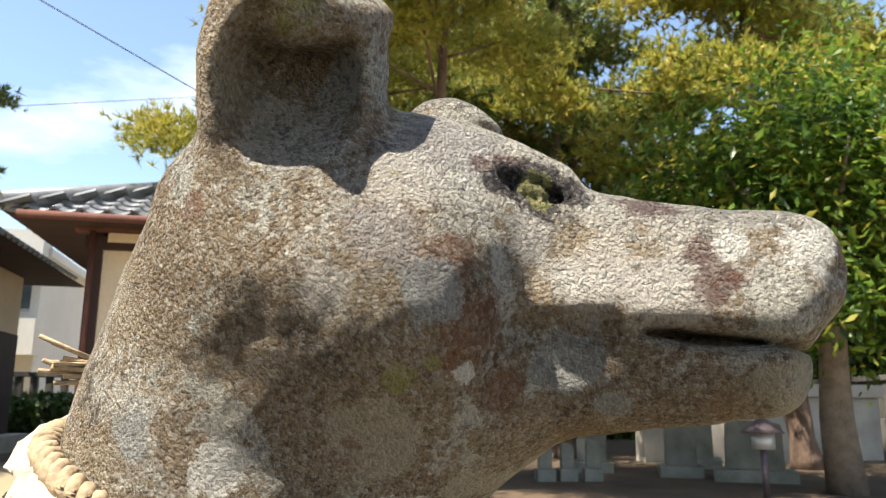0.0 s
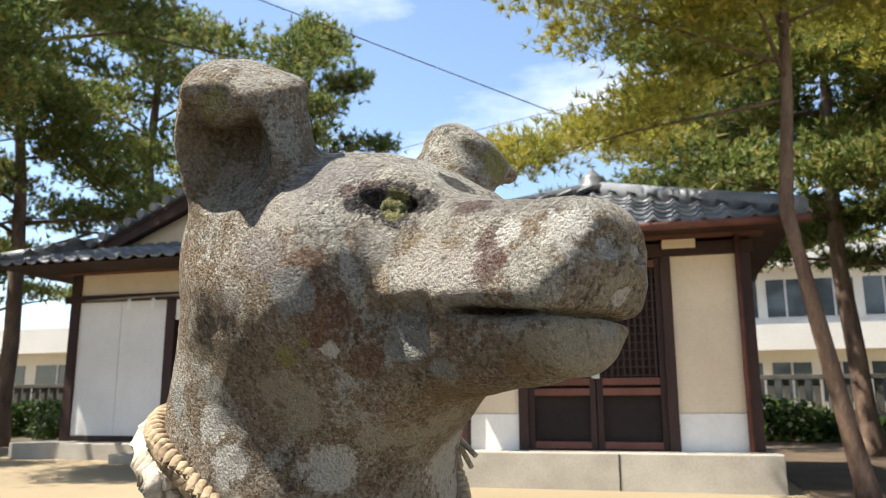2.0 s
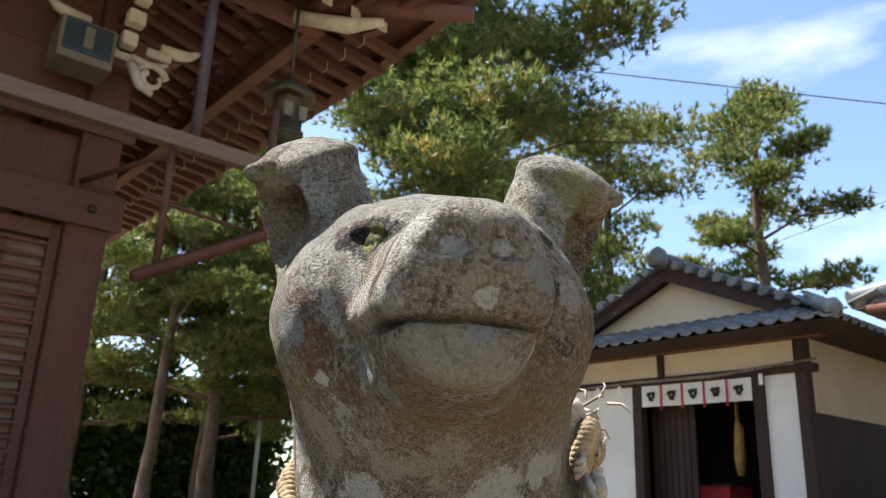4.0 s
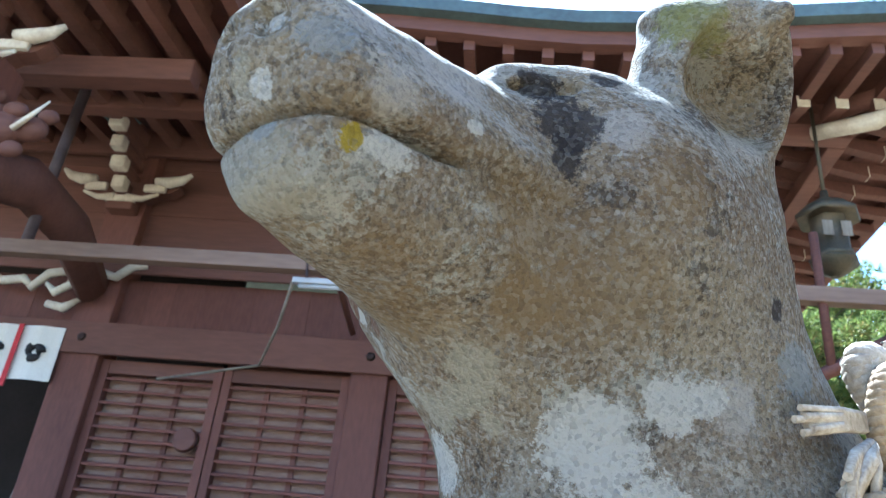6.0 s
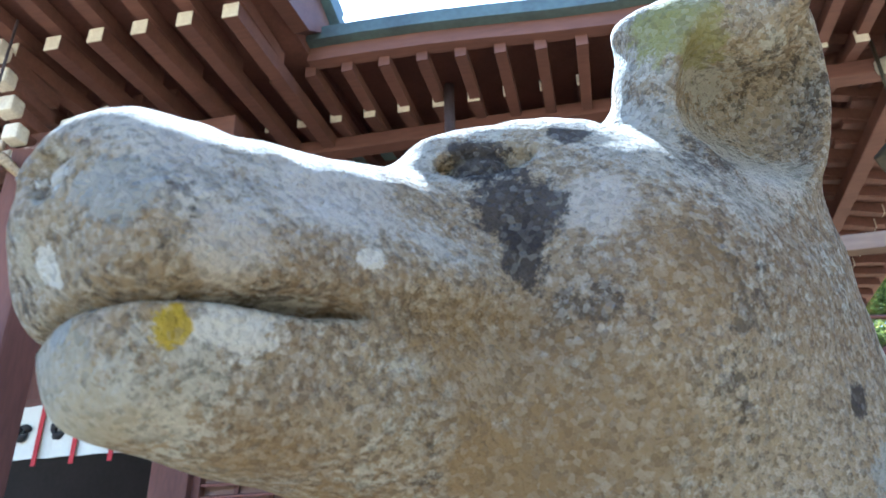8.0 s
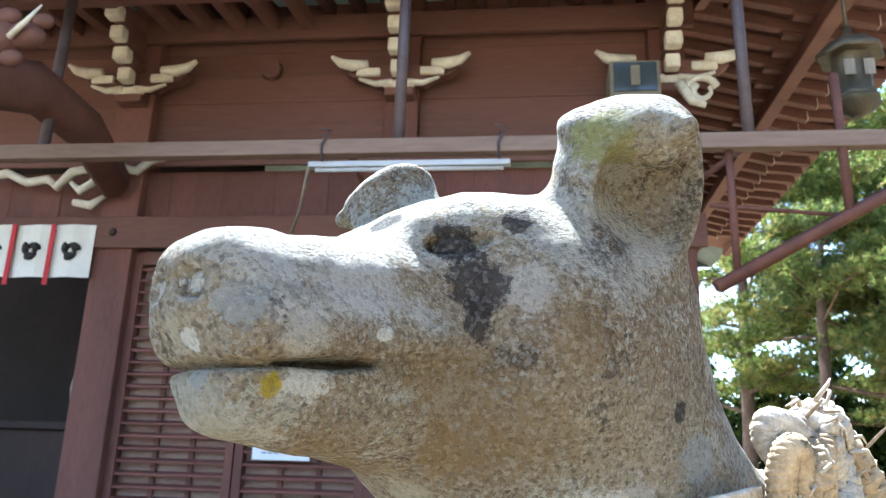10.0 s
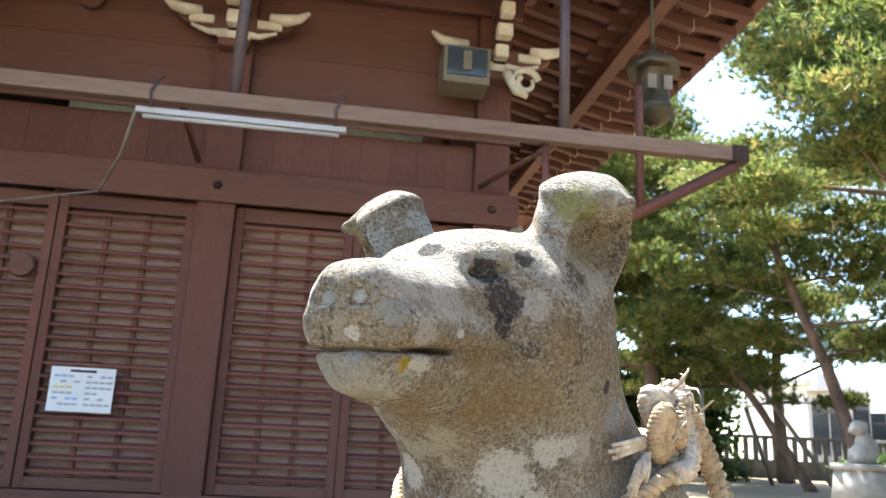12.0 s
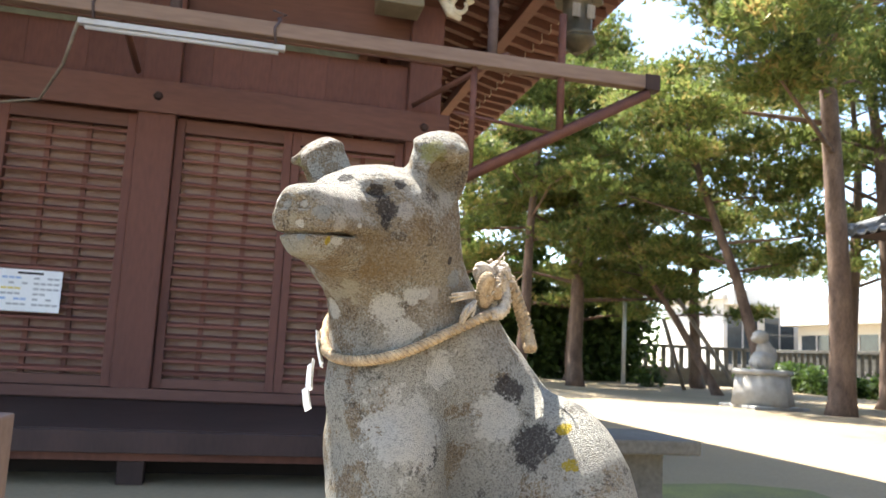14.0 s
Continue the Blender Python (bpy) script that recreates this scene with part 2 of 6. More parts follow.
def part(name, bm, material, parent=None, label=""):
    ob = new(name, mesh_of(bm, name, material))
    if parent:
        ob.parent = parent
    if label:
        ob["label"] = label
    return ob


def share(name, me, parent, m):
    """A piece on a shared mesh."""
    ob = new(name, me)
    ob.parent = parent
    ob.matrix_basis = m
    return ob


def box(lo, hi, bevel=0.0):
    return bm_box(bmesh.new(), lo, hi, bevel)


def boxes(rows, bevel=0.0):
    bm = bmesh.new()
    for lo, hi in rows:
        bm_box(bm, lo, hi, bevel)
    return bm


def tube(pts, radii, sides=10, **k):
    if not isinstance(radii, (list, tuple)):
        radii = [radii] * len(pts)
    return bm_tube(bmesh.new(), pts, radii, sides, **k)


def thing(name, label, category, group="", kind="", at=(0, 0, 0)):
    ob = new(name)
    ob.location = at
    return tagged(ob, label, category, group, kind)


def np_mesh(name, verts, faces, material, smooth=False):
    """A mesh from numpy arrays; faces all with the same number of corners."""
    me = bpy.data.meshes.new(name)
    k = faces.shape[1]
    me.vertices.add(len(verts))
    me.vertices.foreach_set("co", verts.astype(np.float32).ravel())
    me.loops.add(faces.size)
    me.loops.foreach_set("vertex_index", faces.astype(np.int32).ravel())
    me.polygons.add(len(faces))
    me.polygons.foreach_set("loop_start", np.arange(0, faces.size, k, dtype=np.int32))
    me.polygons.foreach_set("use_smooth", np.full(len(faces), smooth))
    me.update(calc_edges=True)
    me.validate()
    me.materials.append(material)
    return me


# granite copy for the monuments, tree shade put into its darker colour
M_SLABST = mat("shade_darkened_granite", (0.27, 0.26, 0.22), (0.12, 0.12, 0.09), scale=4, fine=80, rough=0.92, bump=0.4)
M_RAIL = mat("weathered_brown_rail", (0.25, 0.17, 0.13), (0.14, 0.09, 0.07), scale=3, fine=40, rough=0.85, bump=0.3, stretch=(0.15, 1, 1))


# ---- the stone guardian ----
HEAD_O, HEAD_A = (0.1068, 0.2356), -124.17
BODY_A = 144.5  # where the body runs back to, in the head's frame


def smin(a, b, k):
    h = np.clip(0.5 + 0.5 * (b - a) / k, 0, 1)
    return b + (a - b) * h - k * h * (1 - h)


def smax(a, b, k):
    return -smin(-a, -b, k)


def s_ell(p, c, r, rot=None):
    q = p - np.array(c, dtype=np.float32)
    if rot is not None:
        q = q @ np.array(Euler([radians(a) for a in rot]).to_matrix(), dtype=np.float32)
    r = np.array(r, dtype=np.float32)
    k0 = np.sqrt(((q / r) ** 2).sum(-1))
    k1 = np.sqrt(((q / (r * r)) ** 2).sum(-1)) + 1e-6
    return k0 * (k0 - 1) / k1


def s_cap(p, a, b, ra, rb, sl=1.0):
    """A tapered capsule; sl widens it sideways."""
    w = np.array([1, sl, 1], dtype=np.float32)
    p, a, b = p * w, np.array(a, dtype=np.float32) * w, np.array(b, dtype=np.float32) * w
    ab = b - a
    h = np.clip(((p - a) @ ab) / (ab @ ab), 0, 1)
    return np.sqrt(((p - a - h[..., None] * ab) ** 2).sum(-1)) - (ra + (rb - ra) * h)


def s_box(p, c, r, rot, rnd):
    q = (p - np.array(c, dtype=np.float32)) @ np.array(Euler([radians(a) for a in rot]).to_matrix(), dtype=np.float32)
    d = np.abs(q) - np.array(r, dtype=np.float32) + rnd
    return np.sqrt((np.maximum(d, 0) ** 2).sum(-1)) + np.minimum(d.max(-1), 0) - rnd


def along(s, z, side=0.0):
    """A point s back along the body and side to its left of it, in the head's frame."""
    c, n = math.cos(radians(BODY_A)), math.sin(radians(BODY_A))
    return (-0.03 + s * c - side * n * -1 * -1, s * n + side * c, z)


def dog(p):
    d = s_ell(p, (-0.016, 0, 0.941), (0.0965, 0.1019, 0.081))
    d = smin(d, s_ell(p, (0.0141, 0, 0.9), (0.0796, 0.0716, 0.0646)), 0.025)
    d = smin(d, s_ell(p, (0.0386, 0, 0.9625), (0.0567, 0.0693, 0.0445)), 0.02)
    # neck, chest and body
    d = smin(d, s_cap(p, (-0.0511, 0.0091, 0.876), (-0.0293, 0.0077, 0.752), *(0.092, 0.0681)), 0.03)
    d = smin(d, s_cap(p, (-0.068, -0.0012, 0.9094), (-0.1304, -0.021, 0.7379), *(0.051, 0.0721)), 0.05)
    d = smin(d, s_cap(p, along(*(0.1107, 0.7841)), along(*(0.2471, 0.5664)), *(0.0815, 0.1354)), 0.06)
    d = smin(d, s_cap(p, along(*(0.0174, 0.7046)), along(*(0.0311, 0.5002)), *(0.0685, 0.0756)), 0.05)
    for sgn in (-1, 1):
        d = smin(d, s_cap(p, along(*(0.0103, 0.6603), 0.05 * sgn), along(*(0.041, 0.4235), 0.06 * sgn), *(0.05, 0.0384)), 0.03)
        d = smin(d, s_ell(p, along(0.00, 0.44, 0.062 * sgn), (0.06, 0.045, 0.035)), 0.02)
        d = smin(d, s_ell(p, along(*(0.2182, 0.5607), 0.085 * sgn), (0.0883, 0.1535, 0.1756), (0, 0, BODY_A)), 0.015)
        d = smin(d, s_cap(p, along(0.16, 0.45, 0.11 * sgn), along(0.32, 0.47, 0.11 * sgn), 0.04, 0.05), 0.02)
    d = smin(d, s_ell(p, along(0.31, 0.50), (0.11, 0.11, 0.10)), 0.04)
    # muzzle and lower jaw
    up = s_cap(p, (0.051, 0, 0.9455), (0.1796, 0, 0.9314), *(0.0374, 0.0233, 0.7515))
    lo = s_cap(p, (0.0446, 0, 0.8941), (0.1693, 0, 0.8932), *(0.0327, 0.0171, 0.6646))
    for sgn in (-1, 1):
        q = p * np.array([1, sgn, 1], dtype=np.float32)
        up = smin(up, s_ell(q, (0.1751, 0.0076, 0.9388), (0.0212, 0.0144, 0.0164)), 0.010)
        up = smin(up, s_cap(q, (0.1, 0.0381, 0.9202), (0.1772, 0.0225, 0.9169), *(0.0124, 0.0142)), 0.010)
        d = smin(d, s_ell(q, (0.0339, 0.0569, 0.929), (0.0425, 0.0346, 0.0411)), 0.030)
    d = smin(d, lo, 0.012)
    d = smin(d, up, 0.020)
    # the closed mouth under an overhanging lip, a cord and a pocket behind it
    f = p[..., 0]
    zm = 0.9020 + 0.10 * (0.186 - f)
    slit = np.abs(p[..., 2] - zm) - (0.0009 + 0.0011 * np.exp(-((f - 0.148) / 0.018) ** 2))
    slit = np.maximum(slit, 0.128 - f)
    d = smax(d, -np.maximum(slit, -(d + 0.006)), 0.005)
    for sgn in (-1, 1):
        q = p * np.array([1, sgn, 1], dtype=np.float32)
        d = smin(d, s_cap(q, (0.052, 0.048, 0.981), (0.092, 0.026, 0.974), *(0.006, 0.004)), 0.020)
        d = smax(d, -s_cap(q, (0.085, 0.0520, 0.9085), (0.115, 0.0455, 0.9080), 0.0050, 0.0062), 0.005)
        # almond eyes set in the brow
        d = smax(d, -s_ell(q, (0.0880, 0.0395, 0.9650), (0.0185, 0.0052, 0.0052), (5, 14, -46)), 0.003)
        d = smin(d, s_ell(q, (0.0857, 0.0374, 0.9648), (0.0105, 0.0060, 0.0050), (5, 14, -46)), 0.0008)
        # nostrils, stopped with pale plugs
        d = smax(d, -s_ell(q, (0.2020, 0.0112, 0.9312), (0.0095, 0.0085, 0.0074)), 0.002)
        d = smin(d, s_ell(q, (0.1945, 0.0108, 0.9310), (0.0038, 0.0046, 0.0042)), 0.001)
    d = smax(d, -s_cap(p, (0.207, 0, 0.905), (0.206, 0, 0.928), 0.0026, 0.0020), 0.004)
    # ears, hollow forwards and outwards, with the tops folded down
    for sgn in (-1, 1):
        q = p * np.array([1, sgn, 1], dtype=np.float32)
        e = s_ell(q, (-0.0014, 0.0812, 1.012), (0.0388, 0.0355, 0.0655), (-22.64, -0.1935, -46.63))
        e = smax(e, s_ell(q, (-0.0286, 0.0714, 0.9967), (0.075, 0.075, 0.075)), 0.010)
        flap = s_ell(q, (0.0050, 0.0840, 1.0370), (0.0362, 0.0310, 0.0135), (-30.53, -3.609, -32.73))
        flap = smin(flap, s_cap(q, (0.003, 0.086, 1.042), (0.0130, 0.1220, 1.0300), 0.011, 0.0055), 0.012)
        e = smax(e, -s_ell(q, (0.0135, 0.1050, 0.9960), (0.0285, 0.0330, 0.0375), (0, 0, -38)), 0.005)
        e = smin(e, flap, 0.006)
        d = smin(d, smin(e, s_ell(q, (-0.023, 0.0552, 0.9651), (0.0481, 0.0334, 0.0362), (0, 0, -35)), 0.015), 0.015)
    return d


def surface_net(lo, hi, step, fn):
    """Verts and quads of the surface where fn is 0, on a regular grid."""
    ax = [np.arange(a, b + step, step, dtype=np.float32) for a, b in zip(lo, hi)]
    shape = tuple(len(a) for a in ax)
    v = np.empty(shape, dtype=np.float32)
    yy, zz = np.meshgrid(ax[1], ax[2], indexing="ij")
    for i, x in enumerate(ax[0]):
        v[i] = fn(np.stack((np.full_like(yy, x), yy, zz), -1))
    inside = v < 0
    c = sum(inside[a:shape[0] - 1 + a, b:shape[1] - 1 + b, g:shape[2] - 1 + g].astype(np.int8) for a in (0, 1) for b in (0, 1) for g in (0, 1))
    cells = np.argwhere((c > 0) & (c < 8))
    index = -np.ones(tuple(n - 1 for n in shape), dtype=np.int64)
    index[tuple(cells.T)] = np.arange(len(cells))
    total, count = np.zeros((len(cells), 3)), np.zeros(len(cells))
    corners = [(a, b, g) for a in (0, 1) for b in (0, 1) for g in (0, 1)]
    for p in corners:
        for q in corners:
            if sum(abs(m - n) for m, n in zip(p, q)) == 1 and p < q:
                va, vb = v[tuple((cells + p).T)], v[tuple((cells + q).T)]
                hit = (va < 0) != (vb < 0)
                t = np.where(hit, va / np.where(hit, va - vb, 1), 0)
                total += hit[:, None] * (np.array(p) + t[:, None] * (np.array(q) - np.array(p)))
                count += hit
    verts = np.array(lo) + (cells + total / count[:, None]) * step
    quads = []
    for k in range(3):
        o1, o2 = [a for a in range(3) if a != k]
        s0, s1 = [slice(1, -1)] * 3, [slice(1, -1)] * 3
        s0[k], s1[k] = slice(0, -1), slice(1, None)
        a, b = inside[tuple(s0)], inside[tuple(s1)]
        for flip in (False, True):
            e = np.argwhere((a & ~b) if not flip else (~a & b))
            off = np.ones(3, dtype=int)
            off[k] = 0
            e = e + off
            ids = []
            for d1, d2 in ((-1, -1), (0, -1), (0, 0), (-1, 0)):
                f = e.copy()
                f[:, o1] += d1
                f[:, o2] += d2
                ids.append(index[tuple(f.T)])
            q = np.stack(ids, -1)
            quads.append(q[:, ::-1] if flip != (k == 1) else q)
    return verts, np.concatenate(quads)


def stone_material():
    """Weathered sandstone: brown ground, grey and white lichen crusts, dark algae, yellow lichen and a few stains."""
    m = bpy.data.materials.new("lichened_stone")
    m.use_nodes = True
    n, l = m.node_tree.nodes, m.node_tree.links
    b = n["Principled BSDF"]
    b.inputs["Roughness"].default_value = 0.93
    b.inputs["Specular IOR Level"].default_value = 0.2
    tc = n.new("ShaderNodeTexCoord")
    P = tc.outputs["Object"]

    def noise_of(scale, detail=6, rough=0.6, shift=0.0, warp=0.0):
        t = n.new("ShaderNodeTexNoise")
        t.inputs["Scale"].default_value, t.inputs["Detail"].default_value, t.inputs["Roughness"].default_value = scale, detail, rough
        t.inputs["Distortion"].default_value = warp
        mp = n.new("ShaderNodeMapping")
        mp.inputs["Location"].default_value = (shift, shift * 0.7, -shift)
        l.new(P, mp.inputs["Vector"])
        l.new(mp.outputs[0], t.inputs["Vector"])
        return t.outputs["Fac"]

    def step(v, a, c):
        r = n.new("ShaderNodeMapRange")
        r.interpolation_type = "SMOOTHSTEP"
        r.inputs["From Min"].default_value, r.inputs["From Max"].default_value = a, c
        l.new(v, r.inputs["Value"])
        return r.outputs[0]

    def math_(op, a, c):
        t = n.new("ShaderNodeMath")
        t.operation = op
        for i, v in enumerate((a, c)):
            if isinstance(v, (int, float)):
                t.inputs[i].default_value = v
            else:
                l.new(v, t.inputs[i])
        return t.outputs[0]

    def mixc(f, a, c, blend="MIX"):
        t = n.new("ShaderNodeMix")
        t.data_type, t.blend_type = "RGBA", blend
        for i, v in ((0, f), (6, a), (7, c)):
            if isinstance(v, tuple):
                t.inputs[i].default_value = (*v, 1)
            elif isinstance(v, (int, float)):
                t.inputs[i].default_value = v
            else:
                l.new(v, t.inputs[i])
        return t.outputs[2]

    rag = math_("ADD", math_("MULTIPLY", math_("SUBTRACT", noise_of(170, 6, 0.8, 6), 0.5), 1.9), math_("MULTIPLY", math_("SUBTRACT", noise_of(48, 5, 0.65, 14), 0.5), 2.2))

    def blot(c, r, hard=1.0):
        """A ragged stain round a point."""
        d = n.new("ShaderNodeVectorMath")
        d.operation = "DISTANCE"
        l.new(P, d.inputs[0])
        d.inputs[1].default_value = c
        return step(math_("ADD", math_("DIVIDE", d.outputs["Value"], r), rag), 0.95 + 0.16 * hard, 0.95 - 0.16 * hard)

    sepn = n.new("ShaderNodeSeparateXYZ")
    l.new(P, sepn.inputs[0])
    nrm = n.new("ShaderNodeSeparateXYZ")
    l.new(tc.outputs["Normal"], nrm.inputs[0])
    base = mixc(step(noise_of(9, 5), 0.35, 0.68), (0.27, 0.185, 0.105), (0.49, 0.395, 0.26))
    base = mixc(math_("MULTIPLY", step(noise_of(20, 6, 0.65, 3), 0.50, 0.66), 0.60), base, (0.25, 0.165, 0.10))
    base = mixc(math_("MULTIPLY", step(noise_of(420, 3, 0.6, 1), 0.35, 0.70), 0.55), base, (0.47, 0.40, 0.30))
    # pale grey crust on what faces the sky
    upw = math_("MULTIPLY", nrm.outputs[2], 0.22)
    crust = step(math_("ADD", math_("ADD", noise_of(16, 8, 0.68, 5, 0.3), upw), math_("MULTIPLY", noise_of(230, 6, 0.8, 2), 0.42)), 0.765, 0.81)
    base = mixc(math_("MULTIPLY", crust, 0.8), base, mixc(step(noise_of(60, 5, 0.6, 7), 0.35, 0.65), (0.45, 0.42, 0.36), (0.68, 0.64, 0.55)))
    # white lichen patches with sharp borders
    lich = step(math_("ADD", noise_of(21, 6, 0.6, 11, 0.4), math_("MULTIPLY", noise_of(260, 5, 0.8, 4), 0.40)), 0.775, 0.80)
    base = mixc(math_("MULTIPLY", lich, 0.85), base, mixc(noise_of(90, 4), (0.50, 0.48, 0.40), (0.72, 0.70, 0.62)))
    # on the chest and shoulders the white crust is broad
    low = step(sepn.outputs[2], 0.86, 0.76)
    broad = math_("MULTIPLY", low, step(math_("ADD", noise_of(15, 7, 0.6, 21, 0.3), math_("MULTIPLY", noise_of(220, 5, 0.8, 4), 0.30)), 0.585, 0.605))
    base = mixc(math_("MULTIPLY", broad, 0.88), base, mixc(noise_of(70, 5), (0.47, 0.45, 0.38), (0.68, 0.65, 0.57)))
    # dark algae flecks
    alg = step(math_("ADD", noise_of(30, 7, 0.7, 31), math_("MULTIPLY", noise_of(280, 5, 0.8, 8), 0.36)), 0.765, 0.80)
    base = mixc(math_("MULTIPLY", alg, 0.7), base, (0.075, 0.06, 0.05))
    # sandy grain: each its own tone; flecks paint sunlit relief and pit shade
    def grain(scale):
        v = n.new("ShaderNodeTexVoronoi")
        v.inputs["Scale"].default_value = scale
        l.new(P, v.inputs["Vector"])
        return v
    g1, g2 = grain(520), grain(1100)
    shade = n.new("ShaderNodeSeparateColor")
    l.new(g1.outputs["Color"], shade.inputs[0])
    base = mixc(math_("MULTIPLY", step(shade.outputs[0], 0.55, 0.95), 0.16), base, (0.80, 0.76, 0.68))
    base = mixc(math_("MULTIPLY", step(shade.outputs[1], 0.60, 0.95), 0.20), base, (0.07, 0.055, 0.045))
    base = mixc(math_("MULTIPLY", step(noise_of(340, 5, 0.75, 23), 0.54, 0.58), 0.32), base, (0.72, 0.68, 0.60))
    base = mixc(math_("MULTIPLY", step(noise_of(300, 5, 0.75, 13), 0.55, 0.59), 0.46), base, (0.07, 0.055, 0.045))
    mottle = math_("MULTIPLY", noise_of(160, 4, 0.6, 9), 0.5)
    # ochre ground
    for x, y, z, r in ((0.092, 0.04, 0.901, 0.0174), (0.057, 0.062, 0.884, 0.018), (0.075, 0.04, 0.874, 0.0149), (0.056, 0.087, 0.922, 0.0118), (0.104, -0.008, 0.869, 0.0142), (0.079, 0.037, 0.874, 0.0123), (0.159, -0.019, 0.88, 0.0114), (0.138, 0.017, 0.876, 0.01), (0.09, 0.041, 0.899, 0.0111)):
        base = mixc(math_("MULTIPLY", blot((x, y, z), r * 1.3, 2.2), 0.6), base, mixc(mottle, (0.37, 0.25, 0.12), (0.229, 0.155, 0.074)))
    # lilac-grey skin
    for x, y, z, r in ((0.058, -0.065, 0.981, 0.0175), (0.079, -0.054, 0.986, 0.0094), (0.045, -0.092, 0.938, 0.0105)):
        base = mixc(math_("MULTIPLY", blot((x, y, z), r * 1.3, 2.0), 0.6), base, mixc(mottle, (0.44, 0.41, 0.4), (0.273, 0.254, 0.248)))
    # pale crust
    for x, y, z, r in ((0.14, -0.043, 0.921, 0.0135), (0.112, -0.046, 0.929, 0.0123), (0.086, -0.048, 0.941, 0.0092), (0.14, 0.036, 0.943, 0.0148), (0.176, 0.025, 0.948, 0.0098), (0.166, 0.038, 0.913, 0.0075), (0.025, -0.096, 0.921, 0.0082), (-0, 0.082, 0.853, 0.0099), (0.073, 0.07, 0.946, 0.0088), (0.003, 0.093, 0.975, 0.0101), (0.049, -0.081, 0.964, 0.0113)):
        base = mixc(math_("MULTIPLY", blot((x, y, z), r * 1.3, 1.6), 0.75), base, mixc(mottle, (0.72, 0.68, 0.60), (0.47, 0.384, 0.335)))
    # smooth cream patches
    for x, y, z, r in ((0.18, -0.018, 0.887, 0.0122), (0.184, -0.001, 0.885, 0.0126), (0.073, 0.005, 0.856, 0.0086), (0.053, 0.002, 0.84, 0.0051), (0.043, 0.031, 0.838, 0.0046), (0.03, -0.063, 0.867, 0.015), (0.053, -0.024, 0.847, 0.008), (0.194, -0.003, 0.913, 0.0039), (0.062, -0.006, 0.848, 0.0085), (0.064, 0.002, 0.849, 0.0097), (0.198, 0.001, 0.917, 0.0033)):
        base = mixc(math_("MULTIPLY", blot((x, y, z), r * 1.3, 0.6), 0.85), base, mixc(mottle, (0.58, 0.52, 0.39), (0.36, 0.322, 0.242)))
    # rust marks
    for x, y, z, r in ((0.063, -0.069, 0.897, 0.004), (0.076, -0.047, 0.886, 0.0068), (0.021, -0.065, 0.865, 0.003), (0.067, -0.08, 0.931, 0.0084), (0.162, -0.038, 0.926, 0.0025), (-0.032, -0.101, 0.956, 0.0056), (0.071, -0.067, 0.907, 0.0121)):
        base = mixc(math_("MULTIPLY", blot((x, y, z), r * 1.3, 1.5), 0.65), base, mixc(mottle, (0.27, 0.13, 0.07), (0.167, 0.081, 0.043)))
    # dark red stains
    for x, y, z, r in ((0.157, -0.04, 0.924, 0.0072), (0.151, -0.035, 0.938, 0.0051), (0.083, -0.051, 0.975, 0.0081), (0.072, -0.058, 0.973, 0.0044), (0.13, -0.024, 0.96, 0.0078), (0.108, -0.042, 0.973, 0.0052)):
        base = mixc(math_("MULTIPLY", blot((x, y, z), r * 1.3, 1.3), 0.75), base, mixc(mottle, (0.16, 0.075, 0.062), (0.099, 0.046, 0.038)))
    # black algae
    for x, y, z, r in ((0.084, 0.051, 0.946, 0.0118), (0.085, 0.049, 0.931, 0.0088), (0.089, 0.04, 0.964, 0.0078), (-0.092, 0.159, 0.738, 0.0179), (-0.083, 0.197, 0.677, 0.0236), (0.009, 0.093, 0.663, 0.0153), (-0.016, 0.098, 0.899, 0.0047), (0.076, -0.055, 0.966, 0.0062), (0.1, -0.031, 0.964, 0.0069), (0.091, -0, 0.982, 0.0074), (0.067, 0.061, 0.979, 0.0068), (0.0888, -0.0398, 0.9655, 0.0115), (0.078, -0.051, 0.9675, 0.007)):
        base = mixc(math_("MULTIPLY", blot((x, y, z), r * 1.3, 1.0), 0.88), base, mixc(mottle, (0.05, 0.043, 0.045), (0.031, 0.027, 0.028)))
    # blue-grey lichen
    for x, y, z, r in ((0.1, -0.039, 0.897, 0.0102), (0.115, -0.03, 0.88, 0.0066), (0.186, 0.004, 0.898, 0.0041), (0.062, -0.083, 0.919, 0.009), (-0.03, 0.099, 0.877, 0.0096), (-0.069, -0.085, 0.867, 0.0083), (0.191, 0.03, 0.922, 0.0083)):
        base = mixc(math_("MULTIPLY", blot((x, y, z), r * 1.3, 0.9), 0.8), base, mixc(mottle, (0.47, 0.48, 0.46), (0.291, 0.298, 0.285)))
    # white lichen
    for x, y, z, r in ((0.161, -0.032, 0.941, 0.0056), (0.191, -0.025, 0.939, 0.0098), (0.066, -0.062, 0.893, 0.0037), (-0.028, -0.079, 0.855, 0.012), (0.029, -0.037, 0.831, 0.0115), (-0.023, -0.073, 0.834, 0.0106), (0.157, 0.029, 0.898, 0.0078), (0.023, 0.066, 0.851, 0.0083), (0.132, 0.045, 0.918, 0.0035), (0.193, 0.005, 0.912, 0.0041), (0.011, 0.075, 0.853, 0.0065), (0.035, 0.04, 0.83, 0.0152), (0.023, 0.065, 0.849, 0.009), (0.021, 0.057, 0.804, 0.0163), (0.027, 0.07, 0.689, 0.0379), (-0.022, 0.09, 0.763, 0.0178), (-0.079, 0.149, 0.702, 0.0237), (0.034, 0.041, 0.831, 0.0124), (0.2, 0.0108, 0.9312, 0.0052), (0.2, -0.0108, 0.9312, 0.0052)):
